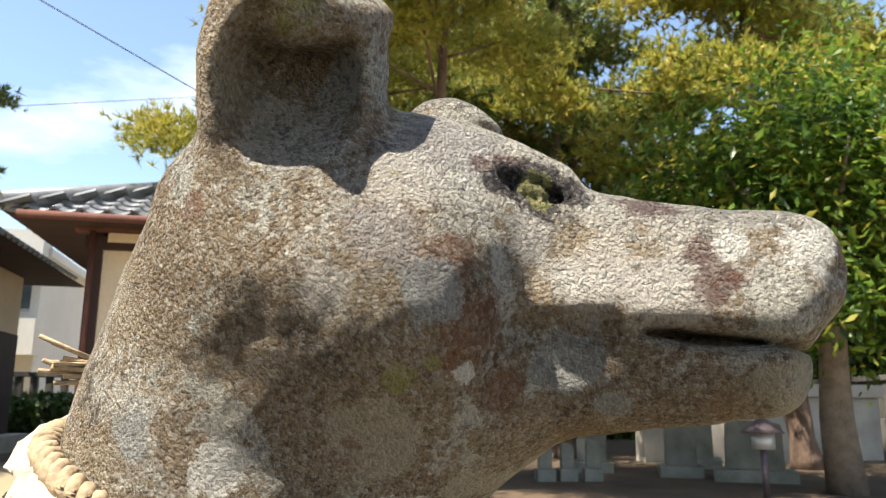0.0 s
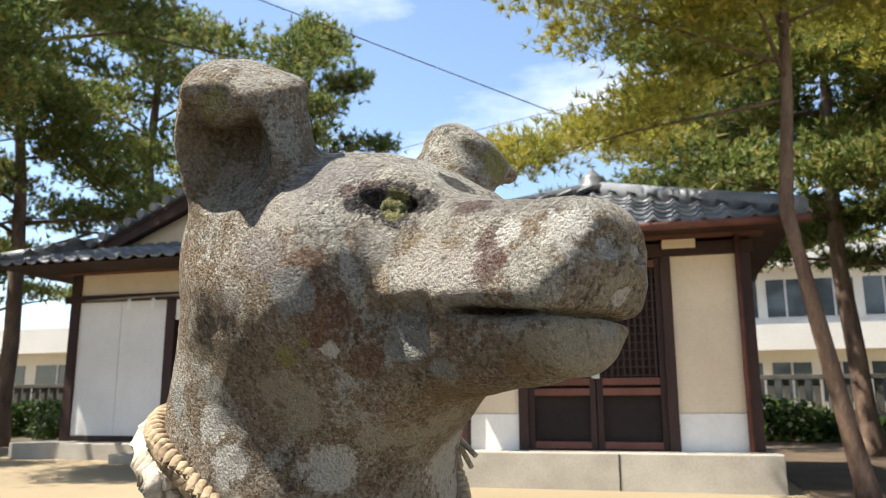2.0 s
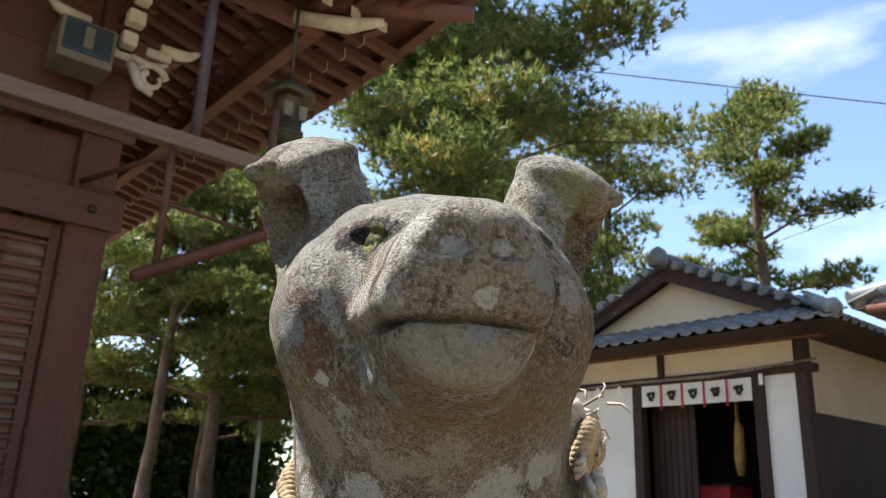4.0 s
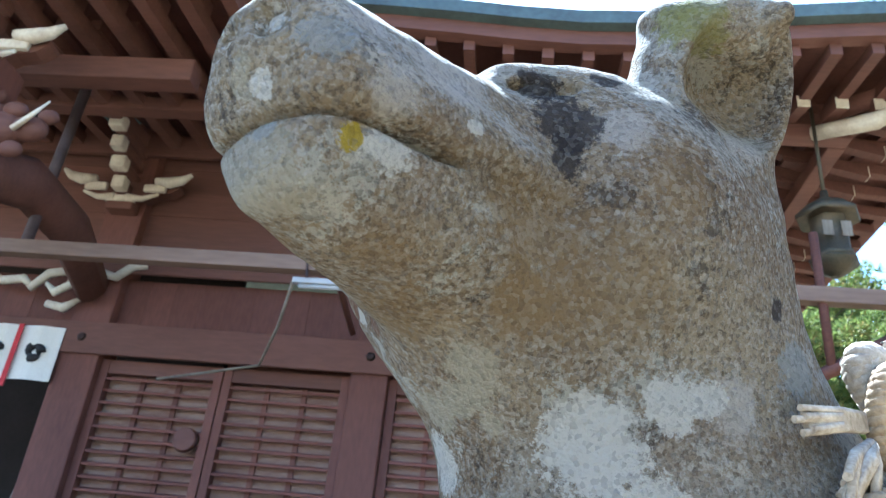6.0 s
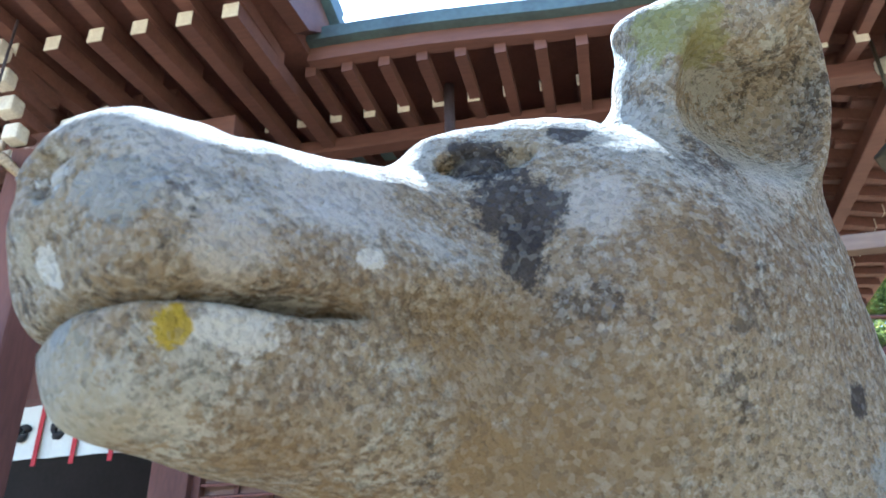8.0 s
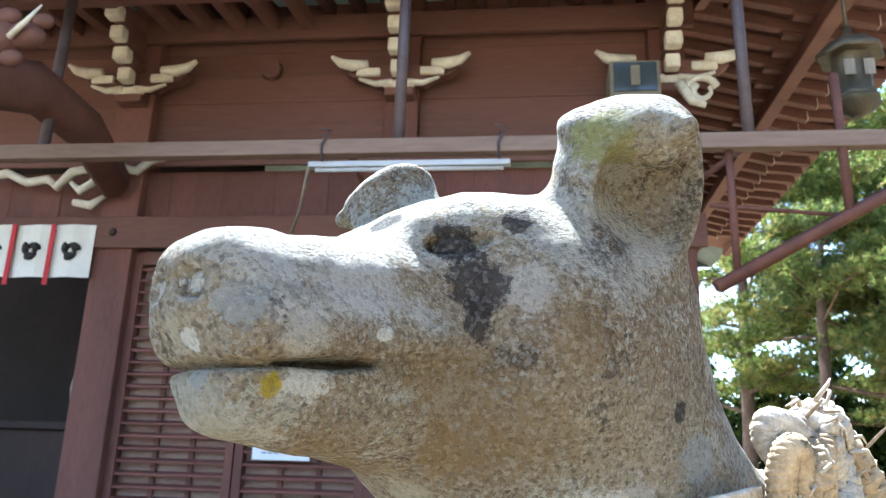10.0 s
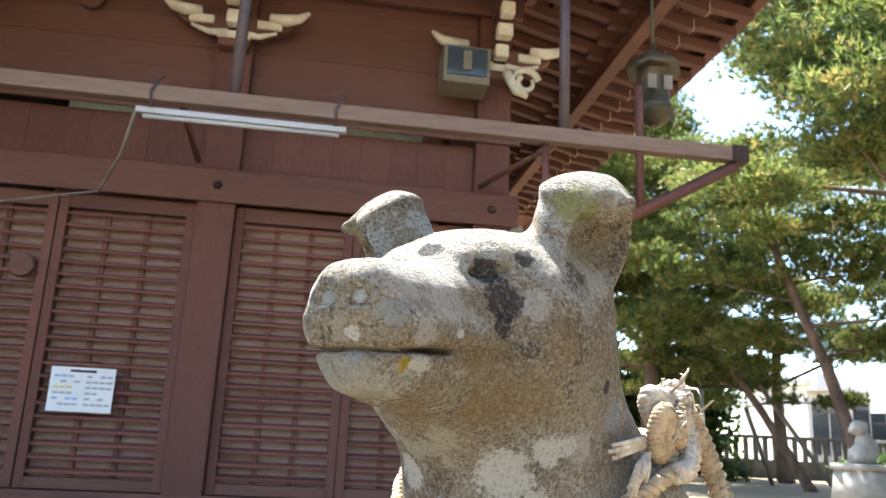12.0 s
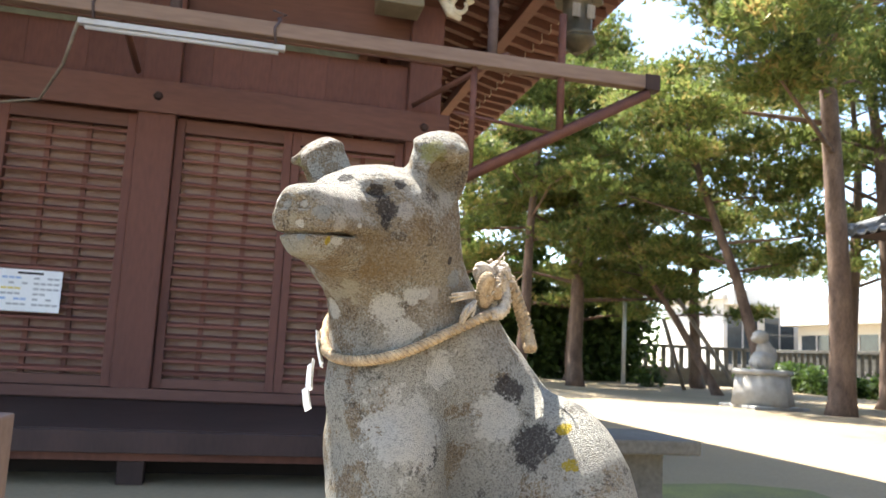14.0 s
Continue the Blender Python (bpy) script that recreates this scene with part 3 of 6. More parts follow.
        base = mixc(math_("MULTIPLY", blot((x, y, z), r * 1.3, 0.5), 0.9), base, mixc(mottle, (0.86, 0.83, 0.76), (0.66, 0.63, 0.56)))
    # yellow-green growth
    for x, y, z, r in ((0.045, -0.076, 0.89, 0.0047), (0.058, -0.073, 0.896, 0.0028), (0.014, -0.104, 1.026, 0.0087), (0.032, 0.089, 1.024, 0.0132), (0.046, -0.082, 0.964, 0.0023), (0.038, 0.081, 1.026, 0.0082), (0.0905, -0.0415, 0.9655, 0.0062)):
        base = mixc(math_("MULTIPLY", blot((x, y, z), r * 1.3, 1.2), 0.75), base, mixc(mottle, (0.4, 0.38, 0.13), (0.248, 0.236, 0.081)))
    # bright yellow lichen
    for x, y, z, r in ((0.173, 0.026, 0.896, 0.0033), (-0.087, 0.235, 0.698, 0.0066), (-0.063, 0.248, 0.657, 0.0072)):
        base = mixc(math_("MULTIPLY", blot((x, y, z), r * 1.3, 0.5), 0.95), base, mixc(mottle, (0.62, 0.45, 0.03), (0.384, 0.279, 0.019)))
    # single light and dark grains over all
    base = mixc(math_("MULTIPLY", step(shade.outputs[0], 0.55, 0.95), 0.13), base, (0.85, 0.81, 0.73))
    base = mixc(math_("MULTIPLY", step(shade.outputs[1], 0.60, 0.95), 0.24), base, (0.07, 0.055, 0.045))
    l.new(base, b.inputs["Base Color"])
    h = math_("ADD", math_("MULTIPLY", noise_of(330, 6, 0.75), 1.7), math_("MULTIPLY", step(noise_of(520, 3, 0.6, 17), 0.40, 0.60), 0.28))
    h = math_("ADD", h, math_("MULTIPLY", noise_of(60, 6, 0.6), 1.2))
    h = math_("SUBTRACT", h, math_("MULTIPLY", g1.outputs["Distance"], 0.85))
    h = math_("SUBTRACT", h, math_("MULTIPLY", g2.outputs["Distance"], 0.40))
    h = math_("ADD", h, math_("MULTIPLY", lich, 0.35))
    h = math_("ADD", h, math_("MULTIPLY", crust, 0.25))
    bp = n.new("ShaderNodeBump")
    bp.inputs["Strength"].default_value, bp.inputs["Distance"].default_value = 1.0, 0.012
    l.new(h, bp.inputs["Height"])
    l.new(bp.outputs["Normal"], b.inputs["Normal"])
    return m


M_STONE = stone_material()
hv, hq = surface_net((-0.27, -0.16, 0.775), (0.225, 0.21, 1.10), 0.0024, dog)
bv, bq = surface_net((-0.56, -0.22, 0.40), (0.14, 0.44, 0.795), 0.008, dog)
dv = np.concatenate((hv, bv))
dv += np.array([noise.noise_vector(Vector(v) * 38) * 0.0011 + noise.noise_vector(Vector(v) * 110) * 0.0006 for v in dv])
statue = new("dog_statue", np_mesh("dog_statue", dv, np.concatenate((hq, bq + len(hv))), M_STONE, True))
statue.matrix_basis = pose(*HEAD_O, 0, 0, 0, HEAD_A)
tagged(statue, "weathered lichen-covered stone guardian dog statue sitting upright", "statue")


def hl(f, s, z):
    """A place in the head's frame, in the world."""
    return Vector(HEAD_O + (0,)) + Matrix.Rotation(radians(HEAD_A), 3, "Z") @ Vector((f, s, z))


ped = thing("pedestal", "grey granite pedestal under the stone dog", "pedestal")
pc = hl(*along(0.16, 0))
bmp = box((-0.34, -0.22, GROUND), (0.34, 0.22, 0.30), 0.012)
part("base_block", bmp, M_GRANITE, ped)
part("plinth_slab", box((-0.38, -0.25, 0.302), (0.38, 0.25, 0.415), 0.012), M_GRANITE, ped)
ped.matrix_basis = pose(pc.x, pc.y, 0, 0, 0, HEAD_A + BODY_A)


# ---- ground ----
def ground():
    bm = bmesh.new()
    xs = [-400, -60, -20, -8, -3, 0, 3, 6, 9, 12, 15, 20, 40, 120, 600]
    grid = [[bm.verts.new((x, y, GROUND + 0.012 * noise.noise(Vector((x * 0.3, y * 0.3, 0))))) for y in xs] for x in xs]
    for i in range(len(xs) - 1):
        for j in range(len(xs) - 1):
            bm.faces.new((grid[i][j], grid[i + 1][j], grid[i + 1][j + 1], grid[i][j + 1]))
    return tagged(part("ground", bm, M_SAND), "pale sandy shrine courtyard ground", "ground", kind="structure")


ground()
moss = bmesh.new()
earth = bmesh.new()
ev = [(6.2, -1.9), (7.0, -1.15), (9.2, -1.2), (11.2, -1.1), (11.3, 4.3), (16.2, 4.2), (18.5, 9), (18.5, -12), (6.5, -10), (4.6, -7), (5.0, -3.4)]
earth.faces.new([earth.verts.new((x, y, GROUND + 0.014)) for x, y in ev])
tagged(part("earth", earth, M_EARTH), "brown earth strewn with pine needles, darkened for tree shade", "earth", kind="stuff")
mv = [moss.verts.new((2.0 + 1.5 * math.cos(k / 24 * 2 * math.pi) * (1 + 0.15 * math.sin(k * 2.3)), 2.6 + 0.9 * math.sin(k / 24 * 2 * math.pi) * (1 + 0.12 * math.cos(k * 1.7)), GROUND + 0.016)) for k in range(24)]
moss.faces.new(mv)
tagged(part("moss_patch", moss, M_MOSS), "thin green moss on the sandy ground", "moss", kind="stuff")


# ---- worship hall ----
hall = thing("worship_hall", "red-brown timber shrine hall with white-painted bracket ends", "shrine building")
WALL_Y, SILL, NAG0, NAG1, TOP = 5.0, 0.36, 2.38, 2.62, 4.40
POSTS = (-8.8, -5.1, -2.95, -0.85, 1.10)
for x in POSTS:
    w = 0.15 if x < -2 else 0.13
    part("post", box((x - w, WALL_Y, SILL), (x + w, WALL_Y + 0.26, TOP), 0.012), M_WOOD, hall)
# side wall along the building's end
for y in (7.0, 9.0, 11.0):
    part("post", box((0.97, y - 0.13, SILL), (1.23, y + 0.13, TOP), 0.012), M_WOOD, hall)
part("side_wall", box((1.05, 5.27, SILL), (1.15, 11.0, TOP), 0), M_WOOD, hall)
part("back_wall", box((-8.8, 11.0, SILL), (1.15, 11.1, TOP), 0), M_WOOD, hall)
part("floor", box((-8.8, WALL_Y, 0.26), (1.23, 11.0, SILL - 0.005), 0), M_DARKWOOD, hall)
# added wall whose black colour stands for the unlit hall
part("inner_shade_wall", box((-8.8, 7.4, SILL), (-2.8, 7.5, TOP), 0), M_DARK, hall)
for z0, z1, d in ((NAG0, NAG1, 0.035), (SILL + 0.0, SILL + 0.075, 0.03), (3.02, 3.16, 0.03), (4.06, 4.26, 0.05)):
    part("beam", box((-8.9, WALL_Y - d, z0), (1.30, WALL_Y - 0.002, z1), 0.008), M_WOODH, hall)
part("side_beam", box((1.232, 4.98, NAG0), (1.265, 11.0, NAG1), 0.006), M_WOODH, hall)
# upright boards above the long tie beam
bd = mesh_of(box((-0.108, 0, 0), (0.108, 0.03, 0.40), 0.004), "board", M_WOOD)
bd2 = mesh_of(box((-0.50, 0, 0), (0.50, 0.03, 0.215), 0.004), "plank", M_WOODH)
for a, b in zip(POSTS[1:], POSTS[2:]):
    a, b = a + 0.13, b - 0.13
    k = max(2, round((b - a) / 0.216))
    for i in range(k):
        share("board", bd, hall, pose(a + (i + 0.5) * (b - a) / k, WALL_Y + 0.10 + 0.004 * (i % 2), NAG1))
    for r in range(6):
        m = pose((a + b) / 2, WALL_Y + 0.10 + 0.006 * (r % 2), 3.16 + r * 0.215)
        share("plank", bd2, hall, m @ Matrix.Diagonal(((b - a), 1, 1, 1)))


def lattice_door(x0, x1, parent):
    """A louvred timber door leaf: frame, mid stile and rows of slats before a dusty board back."""
    d = new("lattice_door")
    d.parent = parent
    z0, z1 = SILL + 0.075, NAG0
    part("door_back", box((x0, WALL_Y + 0.15, z0), (x1, WALL_Y + 0.18, z1)), M_DUST, d, "dusty reddish backing boards")
    for a, b in ((x0, x0 + 0.06), (x1 - 0.06, x1)):
        part("stile", box((a, WALL_Y + 0.07, z0), (b, WALL_Y + 0.15, z1), 0.004), M_WOOD, d)
    for a, b in ((z0, z0 + 0.07), (z1 - 0.10, z1)):
        part("rail", box((x0 + 0.06, WALL_Y + 0.075, a), (x1 - 0.06, WALL_Y + 0.148, b), 0.004), M_WOODH, d)
    w = x1 - x0 - 0.12
    rows = 21
    sm = mesh_of(bm_prism(bmesh.new(), [(-0.03, -0.016), (0.03, 0.004), (0.03, 0.020), (-0.03, 0.002)], -w / 2, w / 2, axis=0), "slat", M_SLAT)
    for i in range(rows):
        share("slat", sm, d, pose((x0 + x1) / 2, WALL_Y + 0.113, z0 + 0.11 + i * (z1 - z0 - 0.24) / (rows - 1)))
    for fx in (0.33, 0.67):
        part("upright", box((x0 + w * fx + 0.04, WALL_Y + 0.125, z0 + 0.07), (x0 + w * fx + 0.075, WALL_Y + 0.147, z1 - 0.1)), M_WOOD, d)


for a, b in ((-2.80, -1.90), (-1.89, -0.99), (-0.715, 0.115), (0.12, 0.965)):
    lattice_door(a, b, hall)
# round crest bosses and nail covers
for x, z in ((-1.9, 3.85), (-2.05, 1.85), (0.6, 1.45)):
    bm = bmesh.new()
    bm_tube(bm, [(x, WALL_Y + 0.06, z), (x, WALL_Y + 0.02, z)], [0.085, 0.075], 20)
    part("crest_boss", bm, M_WOODH, hall)
for x in (-2.95, -0.85, 1.1):
    bm = bmesh.new()
    bm_tube(bm, [(x, WALL_Y - 0.035, 2.5), (x, WALL_Y - 0.05, 2.5)], [0.035, 0.02], 6)
    part("nail_cover", bm, M_DARKWOOD, hall)

# veranda
ver = thing("veranda", "dark timber veranda along the hall front", "veranda")
part("deck", box((-8.9, 3.22, 0.30), (1.45, 4.96, 0.352), 0.004), M_DARKWOOD, ver)
part("edge_board", box((-8.9, 3.18, 0.245), (1.45, 3.218, 0.345), 0.004), M_DARKWOOD, ver)
part("bearer", box((-8.9, 3.26, 0.20), (1.40, 3.36, 0.298), 0.004), M_WOOD, ver)
for x in (-6.7, -4.65, -2.6, -0.56, 1.25):
    part("veranda_post", box((x - 0.06, 3.26, GROUND - 0.02), (x + 0.06, 3.36, 0.198), 0.004), M_DARKWOOD, ver)
# black sheet added to paint the shade beneath the deck
part("underfloor_shade_sheet", box((-8.9, 3.60, GROUND - 0.02), (1.3, 3.68, 0.298)), M_DARK, ver)


# brackets with white-painted ends
def bracket(x, y, z, parent, s=1.0, corner=False):
    k = new("bracket_set")
    k.parent = parent
    part("bearing_block", box((x - 0.11 * s, y - 0.10 * s, z), (x + 0.11 * s, y + 0.12 * s, z + 0.11 * s), 0.02 * s), M_WOODH, k)
    prof = [(-0.42, 0.17), (-0.36, 0.12), (-0.25, 0.10), (-0.18, 0.055), (0.18, 0.055), (0.25, 0.10), (0.36, 0.12), (0.42, 0.17), (0.42, 0.205), (-0.42, 0.205)]
    bm = bmesh.new()
    bm_prism(bm, [(x + a * s, z + 0.06 * s + b * s) for a, b in prof], y - 0.05, y + 0.05, axis=1)
    part("bracket_arm", bm, M_WOODH, k)
    for sg in (-1, 1):
        pts = [(x + sg * 0.24 * s, y - 0.09, z + 0.26 * s), (x + sg * 0.36 * s, y - 0.10, z + 0.245 * s), (x + sg * 0.45 * s, y - 0.10, z + 0.27 * s), (x + sg * 0.52 * s, y - 0.10, z + 0.325 * s)]
        part("scroll_end", tube(pts, [0.030 * s, 0.045 * s, 0.036 * s, 0.016 * s], 8), M_CHALK, k, "white-painted carved scroll end")
        part("white_block", box((x + sg * 0.24 * s - 0.09 * s, y - 0.09, z + 0.17 * s), (x + sg * 0.24 * s + 0.09 * s, y - 0.052, z + 0.235 * s), 0.015 * s), M_CHALK, k, "white-painted block face")
        part("hanging_scroll", tube([(x + sg * 0.05 * s, y - 0.10, z + 0.10 * s), (x + sg * 0.18 * s, y - 0.11, z + 0.085 * s), (x + sg * 0.30 * s, y - 0.11, z + 0.13 * s)], [0.03 * s, 0.022 * s, 0.012 * s], 8), M_CHALK, k)
    part("white_block", box((x - 0.12 * s, y - 0.11, z + 0.06 * s), (x + 0.12 * s, y - 0.07, z + 0.12 * s), 0.015 * s), M_CHALK, k)
    zz, yy = z + 0.13 * s, y - 0.08
    for i in range(4):
        part("nose_block", box((x - (0.052 + 0.008 * (i % 2)) * s, yy - 0.13 - i * 0.09, zz + i * 0.125 * s), (x + (0.052 + 0.008 * (i % 2)) * s, yy - 0.03 - i * 0.09, zz + i * 0.125 * s + 0.105 * s), 0.02 * s), M_CHALK, k, "white-painted projecting block")
        part("nose_arm", box((x - 0.045 * s, yy - 0.04 - i * 0.09, zz + i * 0.125 * s + 0.01), (x + 0.045 * s, y + 0.05, zz + i * 0.125 * s + 0.09 * s), 0.01), M_WOODH, k)
    if corner:
        for r, a0 in ((0.105, 0.3), (0.06, 2.2)):
            pts = [(x + 0.20 + r * math.cos(a0 + q * 0.42), y - 0.12, z - 0.02 + r * math.sin(a0 + q * 0.42)) for q in range(12)]
            part("corner_scroll", tube(pts, [0.028 - 0.0012 * q for q in range(12)], 8), M_CHALK, k, "white-painted spiral carving")
        part("corner_scroll", tube([(x + 0.05, y - 0.12, z + 0.05), (x + 0.13, y - 0.13, z - 0.10), (x + 0.22, y - 0.12, z - 0.13)], [0.04, 0.035, 0.02], 8), M_CHALK, k)


bracket(-0.85, WALL_Y - 0.02, 3.52, hall)
bracket(1.10, WALL_Y - 0.02, 3.50, hall, corner=True)
bracket(-2.95, WALL_Y - 0.02, 3.52, hall)

# eaves: rafters in two tiers with white ends, fascia and copper edge
EAVE_Y, EAVE_X, EAVE_Z = 3.45, 3.05, 3.92


def eave_dip(x):
    """The slight sag of the long eave between porch and corner."""
    return -0.11 * math.exp(-((x - 0.5) / 0.95) ** 2)


part("eave_purlin", box((-8.9, 4.28, 4.02), (2.3, 4.40, 4.13), 0.01), M_WOODH, hall)
part("eave_purlin", box((2.18, 4.402, 4.02), (2.30, 11.0, 4.13), 0.01), M_WOODH, hall)


def rafter_mesh(length, w, h, rise, white):
    return mesh_of(bm_prism(bmesh.new(), [(0, 0), (length, rise), (length, rise + h), (0, h)], -w / 2, w / 2, axis=0), "rafter", M_WOODH), mesh_of(box((-w / 2 - 0.004, -0.008, 0.002), (w / 2 + 0.004, 0.0, h - 0.002), 0.004), "rafter_end", M_CHALK)


r1, c1 = rafter_mesh(1.35, 0.075, 0.09, 0.36, True)
r2, c2 = rafter_mesh(0.95, 0.07, 0.08, 0.12, True)
for i in range(46):
    x = 2.62 - i * 0.24
    o = share("rafter", r1, hall, pose(x, 4.02, 4.06))
    share("rafter_end", c1, o, pose(0, 0, 0))
    lift = 0.10 * max(0, (x - 1.2) / 1.85) ** 2 + eave_dip(x)
    share("eave_rafter", r2, hall, pose(x + 0.01, EAVE_Y + 0.06, EAVE_Z + 0.13 + lift))
for i in range(24):
    y = 4.3 + i * 0.26
    o = share("rafter", r1, hall, pose(2.62, y, 4.06, 0, 0, 90))
    share("rafter_end", c1, o, pose(0, 0, 0))
    share("eave_rafter", r2, hall, pose(EAVE_X - 0.06, y + 0.01, EAVE_Z + 0.13 + 0.10 * max(0, (5.3 - y) / 1.85) ** 2, 0, 0, 90))
part("hip_rafter", bm_tube(bmesh.new(), [(1.1, 5.0, 4.42), (2.2, 4.25, 4.22), (EAVE_X - 0.02, EAVE_Y + 0.02, EAVE_Z + 0.20)], [0.09, 0.085, 0.08], 4), M_WOODH, hall)
part("hip_end", tube([(2.05, 4.30, 4.06), (2.35, 4.05, 4.00), (2.55, 3.9, 4.05)], [0.05, 0.06, 0.03], 8), M_CHALK, hall, "white-painted carved corner nose")


def eave_edge(bm, h0, h1, out, x_end):
    """The curved eave edge band round the front and the side, in short lengths."""
    pts = []
    for i in range(13):
        x = x_end + (EAVE_X - x_end) * i / 12
        pts.append((x, EAVE_Y - out, EAVE_Z + eave_dip(x) + 0.12 * max(0, (x - 1.0) / 2.05) ** 2, 0, -1))
    for i in range(13):
        y = EAVE_Y + (11.4 - EAVE_Y) * i / 12
        pts.append((EAVE_X + out, y, EAVE_Z + 0.12 * max(0, (5.5 - y) / 2.05) ** 2, 1, 0))
    rows = []
    for x, y, z, nx, ny in pts:
        rows.append([bm.verts.new((x - nx * t, y - ny * t, z + h)) for t, h in ((0, h0), (0, h1), (0.09, h1), (0.09, h0))])
    for a, b in zip(rows, rows[1:]):
        for k in range(4):
            bm.faces.new((a[k], a[(k + 1) % 4], b[(k + 1) % 4], b[k]))
    bm.faces.new(rows[0])
    bm.faces.new(rows[-1][::-1])
    return bm


part("fascia", eave_edge(bmesh.new(), 0.20, 0.30, 0.0, -1.45), M_WOODH, hall)
part("copper_edge", eave_edge(bmesh.new(), 0.305, 0.40, 0.07, -1.45), M_COPPER, hall, "weathered green copper roof edge")
# boarding above the rafters and the roof
roof = bmesh.new()
ring = lambda dx, z: [roof.verts.new(p) for p in ((-8.9, EAVE_Y - dx, z), (EAVE_X + dx, EAVE_Y - dx, z), (EAVE_X + dx, 12.6, z), (-8.9, 12.6, z))]
ra, rb = ring(0.0, 4.26), ring(-2.0, 5.25)
rc = [roof.verts.new(p) for p in ((-8.9, 7.3, 7.0), (-1.5, 7.3, 7.0), (-1.5, 8.4, 7.0), (-8.9, 8.4, 7.0))]
for a, b in ((ra, rb), (rb, rc)):
    for k in range(4):
        roof.faces.new((a[k], a[(k + 1) % 4], b[(k + 1) % 4], b[k]))
roof.faces.new(rc)
part("roof", roof, M_COPPER, hall)
soffit = bmesh.new()
so = [(-8.9, EAVE_Y + 0.05, 4.235), (EAVE_X - 0.05, EAVE_Y + 0.05, 4.235), (EAVE_X - 0.05, 11.4, 4.235), (1.0, 11.4, 4.62), (1.0, 5.2, 4.62), (-8.9, 5.2, 4.62)]
sv = [soffit.verts.new(p) for p in so]
soffit.faces.new((sv[0], sv[1], sv[4], sv[5]))
soffit.faces.new((sv[1], sv[2], sv[3], sv[4]))
part("soffit", soffit, M_WOOD, hall)

# porch roof that juts out over the entrance
porch = thing("entrance_porch", "carved timber entrance porch joined to the hall front", "porch")
PX = -1.42
pr, pcap = rafter_mesh(2.4, 0.085, 0.10, 0.30, True)
pr2, pcap2 = rafter_mesh(1.6, 0.085, 0.09, 0.10, True)
for i in range(20):
    x = PX - 0.18 - i * 0.27
    o = share("rafter", pr, porch, pose(x, 2.75, 3.86))
    share("rafter_end", pcap, o, pose(0, 0, 0))
    share("eave_rafter", pr2, porch, pose(x, 1.75, 3.93))
part("soffit", bm_prism(bmesh.new(), [(1.7, 4.05), (3.4, 4.16), (5.0, 4.45), (5.0, 4.47), (1.7, 4.08)], -7.0, PX - 0.02, axis=0), M_WOOD, porch)
side = bmesh.new()
bm_prism(side, [(1.6, 4.00), (2.6, 4.00), (3.2, 4.12), (3.42, 4.30), (3.5, 4.45), (3.3, 4.50), (2.9, 4.36), (2.4, 4.26), (1.6, 4.24)], PX - 0.02, PX + 0.08, axis=0)
part("bargeboard", side, M_WOODH, porch)
edge = bmesh.new()
bm_prism(edge, [(1.5, 4.245), (2.4, 4.265), (2.9, 4.365), (3.3, 4.50), (3.55, 4.47), (3.6, 4.62), (3.2, 4.66), (2.6, 4.50), (1.5, 4.42)], PX - 0.1, PX + 0.14, axis=0)
part("copper_edge", edge, M_COPPER, porch, "weathered green copper roof edge")
part("porch_roof", bm_prism(bmesh.new(), [(1.5, 4.40), (2.6, 4.52), (3.6, 4.72), (5.5, 5.5), (5.5, 5.55), (1.5, 4.44)], -7.0, PX - 0.1, axis=0), M_COPPER, porch)
part("porch_beam", box((-6.4, 3.46, 3.64), (-1.9, 3.60, 3.80), 0.012), M_WOODH, porch)
for x in (-2.85, -5.9):
    part("porch_post", box((x - 0.13, 2.97, GROUND), (x + 0.13, 3.23, 3.40), 0.02), M_WOOD, porch)
    part("stone_base", box((x - 0.22, 2.88, GROUND - 0.01), (x + 0.22, 3.32, GROUND + 0.12), 0.02), M_GRANITE, porch)
part("rainbow_beam", tube([(-2.87, 3.2, 2.80), (-2.9, 3.8, 3.06), (-2.95, 4.4, 3.08), (-2.97, 4.95, 2.86)], [0.10, 0.12, 0.12, 0.10], 8, squash=1.4), M_WOODH, porch)
bracket(-2.95, 3.10, 3.28, porch, 1.0)
bracket(-3.95, 3.10, 3.28, porch, 1.0)
# carved beast head at the beam's end
bm = bmesh.new()
for c, r in (((-2.80, 3.15, 3.05), 0.15), ((-2.64, 3.12, 2.98), 0.12), ((-2.48, 3.10, 2.98), 0.085), ((-2.40, 3.10, 3.06), 0.05), ((-2.78, 3.12, 3.20), 0.07), ((-2.58, 3.08, 3.08), 0.06), ((-2.54, 3.10, 2.85), 0.055)):
    bmesh.ops.create_icosphere(bm, subdivisions=3, radius=r, matrix=Matrix.Translation(c) @ Matrix.Diagonal((1.15, 0.8, 0.85, 1)))
part("carved_beam_end", bm, M_WOODH, porch, "carved wooden beast head beam end")
part("tusk", tube([(-2.52, 3.03, 2.93), (-2.42, 3.0, 3.0), (-2.35, 3.0, 3.09)], [0.018, 0.014, 0.005], 6), M_CHALK, porch, "white-painted tusk")
# straw festoon over the porch beam
fest = thing("straw_garland", "yellow straw rope hung along the porch beam", "straw rope")
part("rope_length", tube([(-3.75, 2.92, 3.16), (-3.45, 2.90, 3.22), (-3.15, 2.90, 3.30), (-2.95, 2.90, 3.28), (-2.78, 2.90, 3.12)], [0.035, 0.04, 0.04, 0.035, 0.02], 8), M_ROPE, fest)

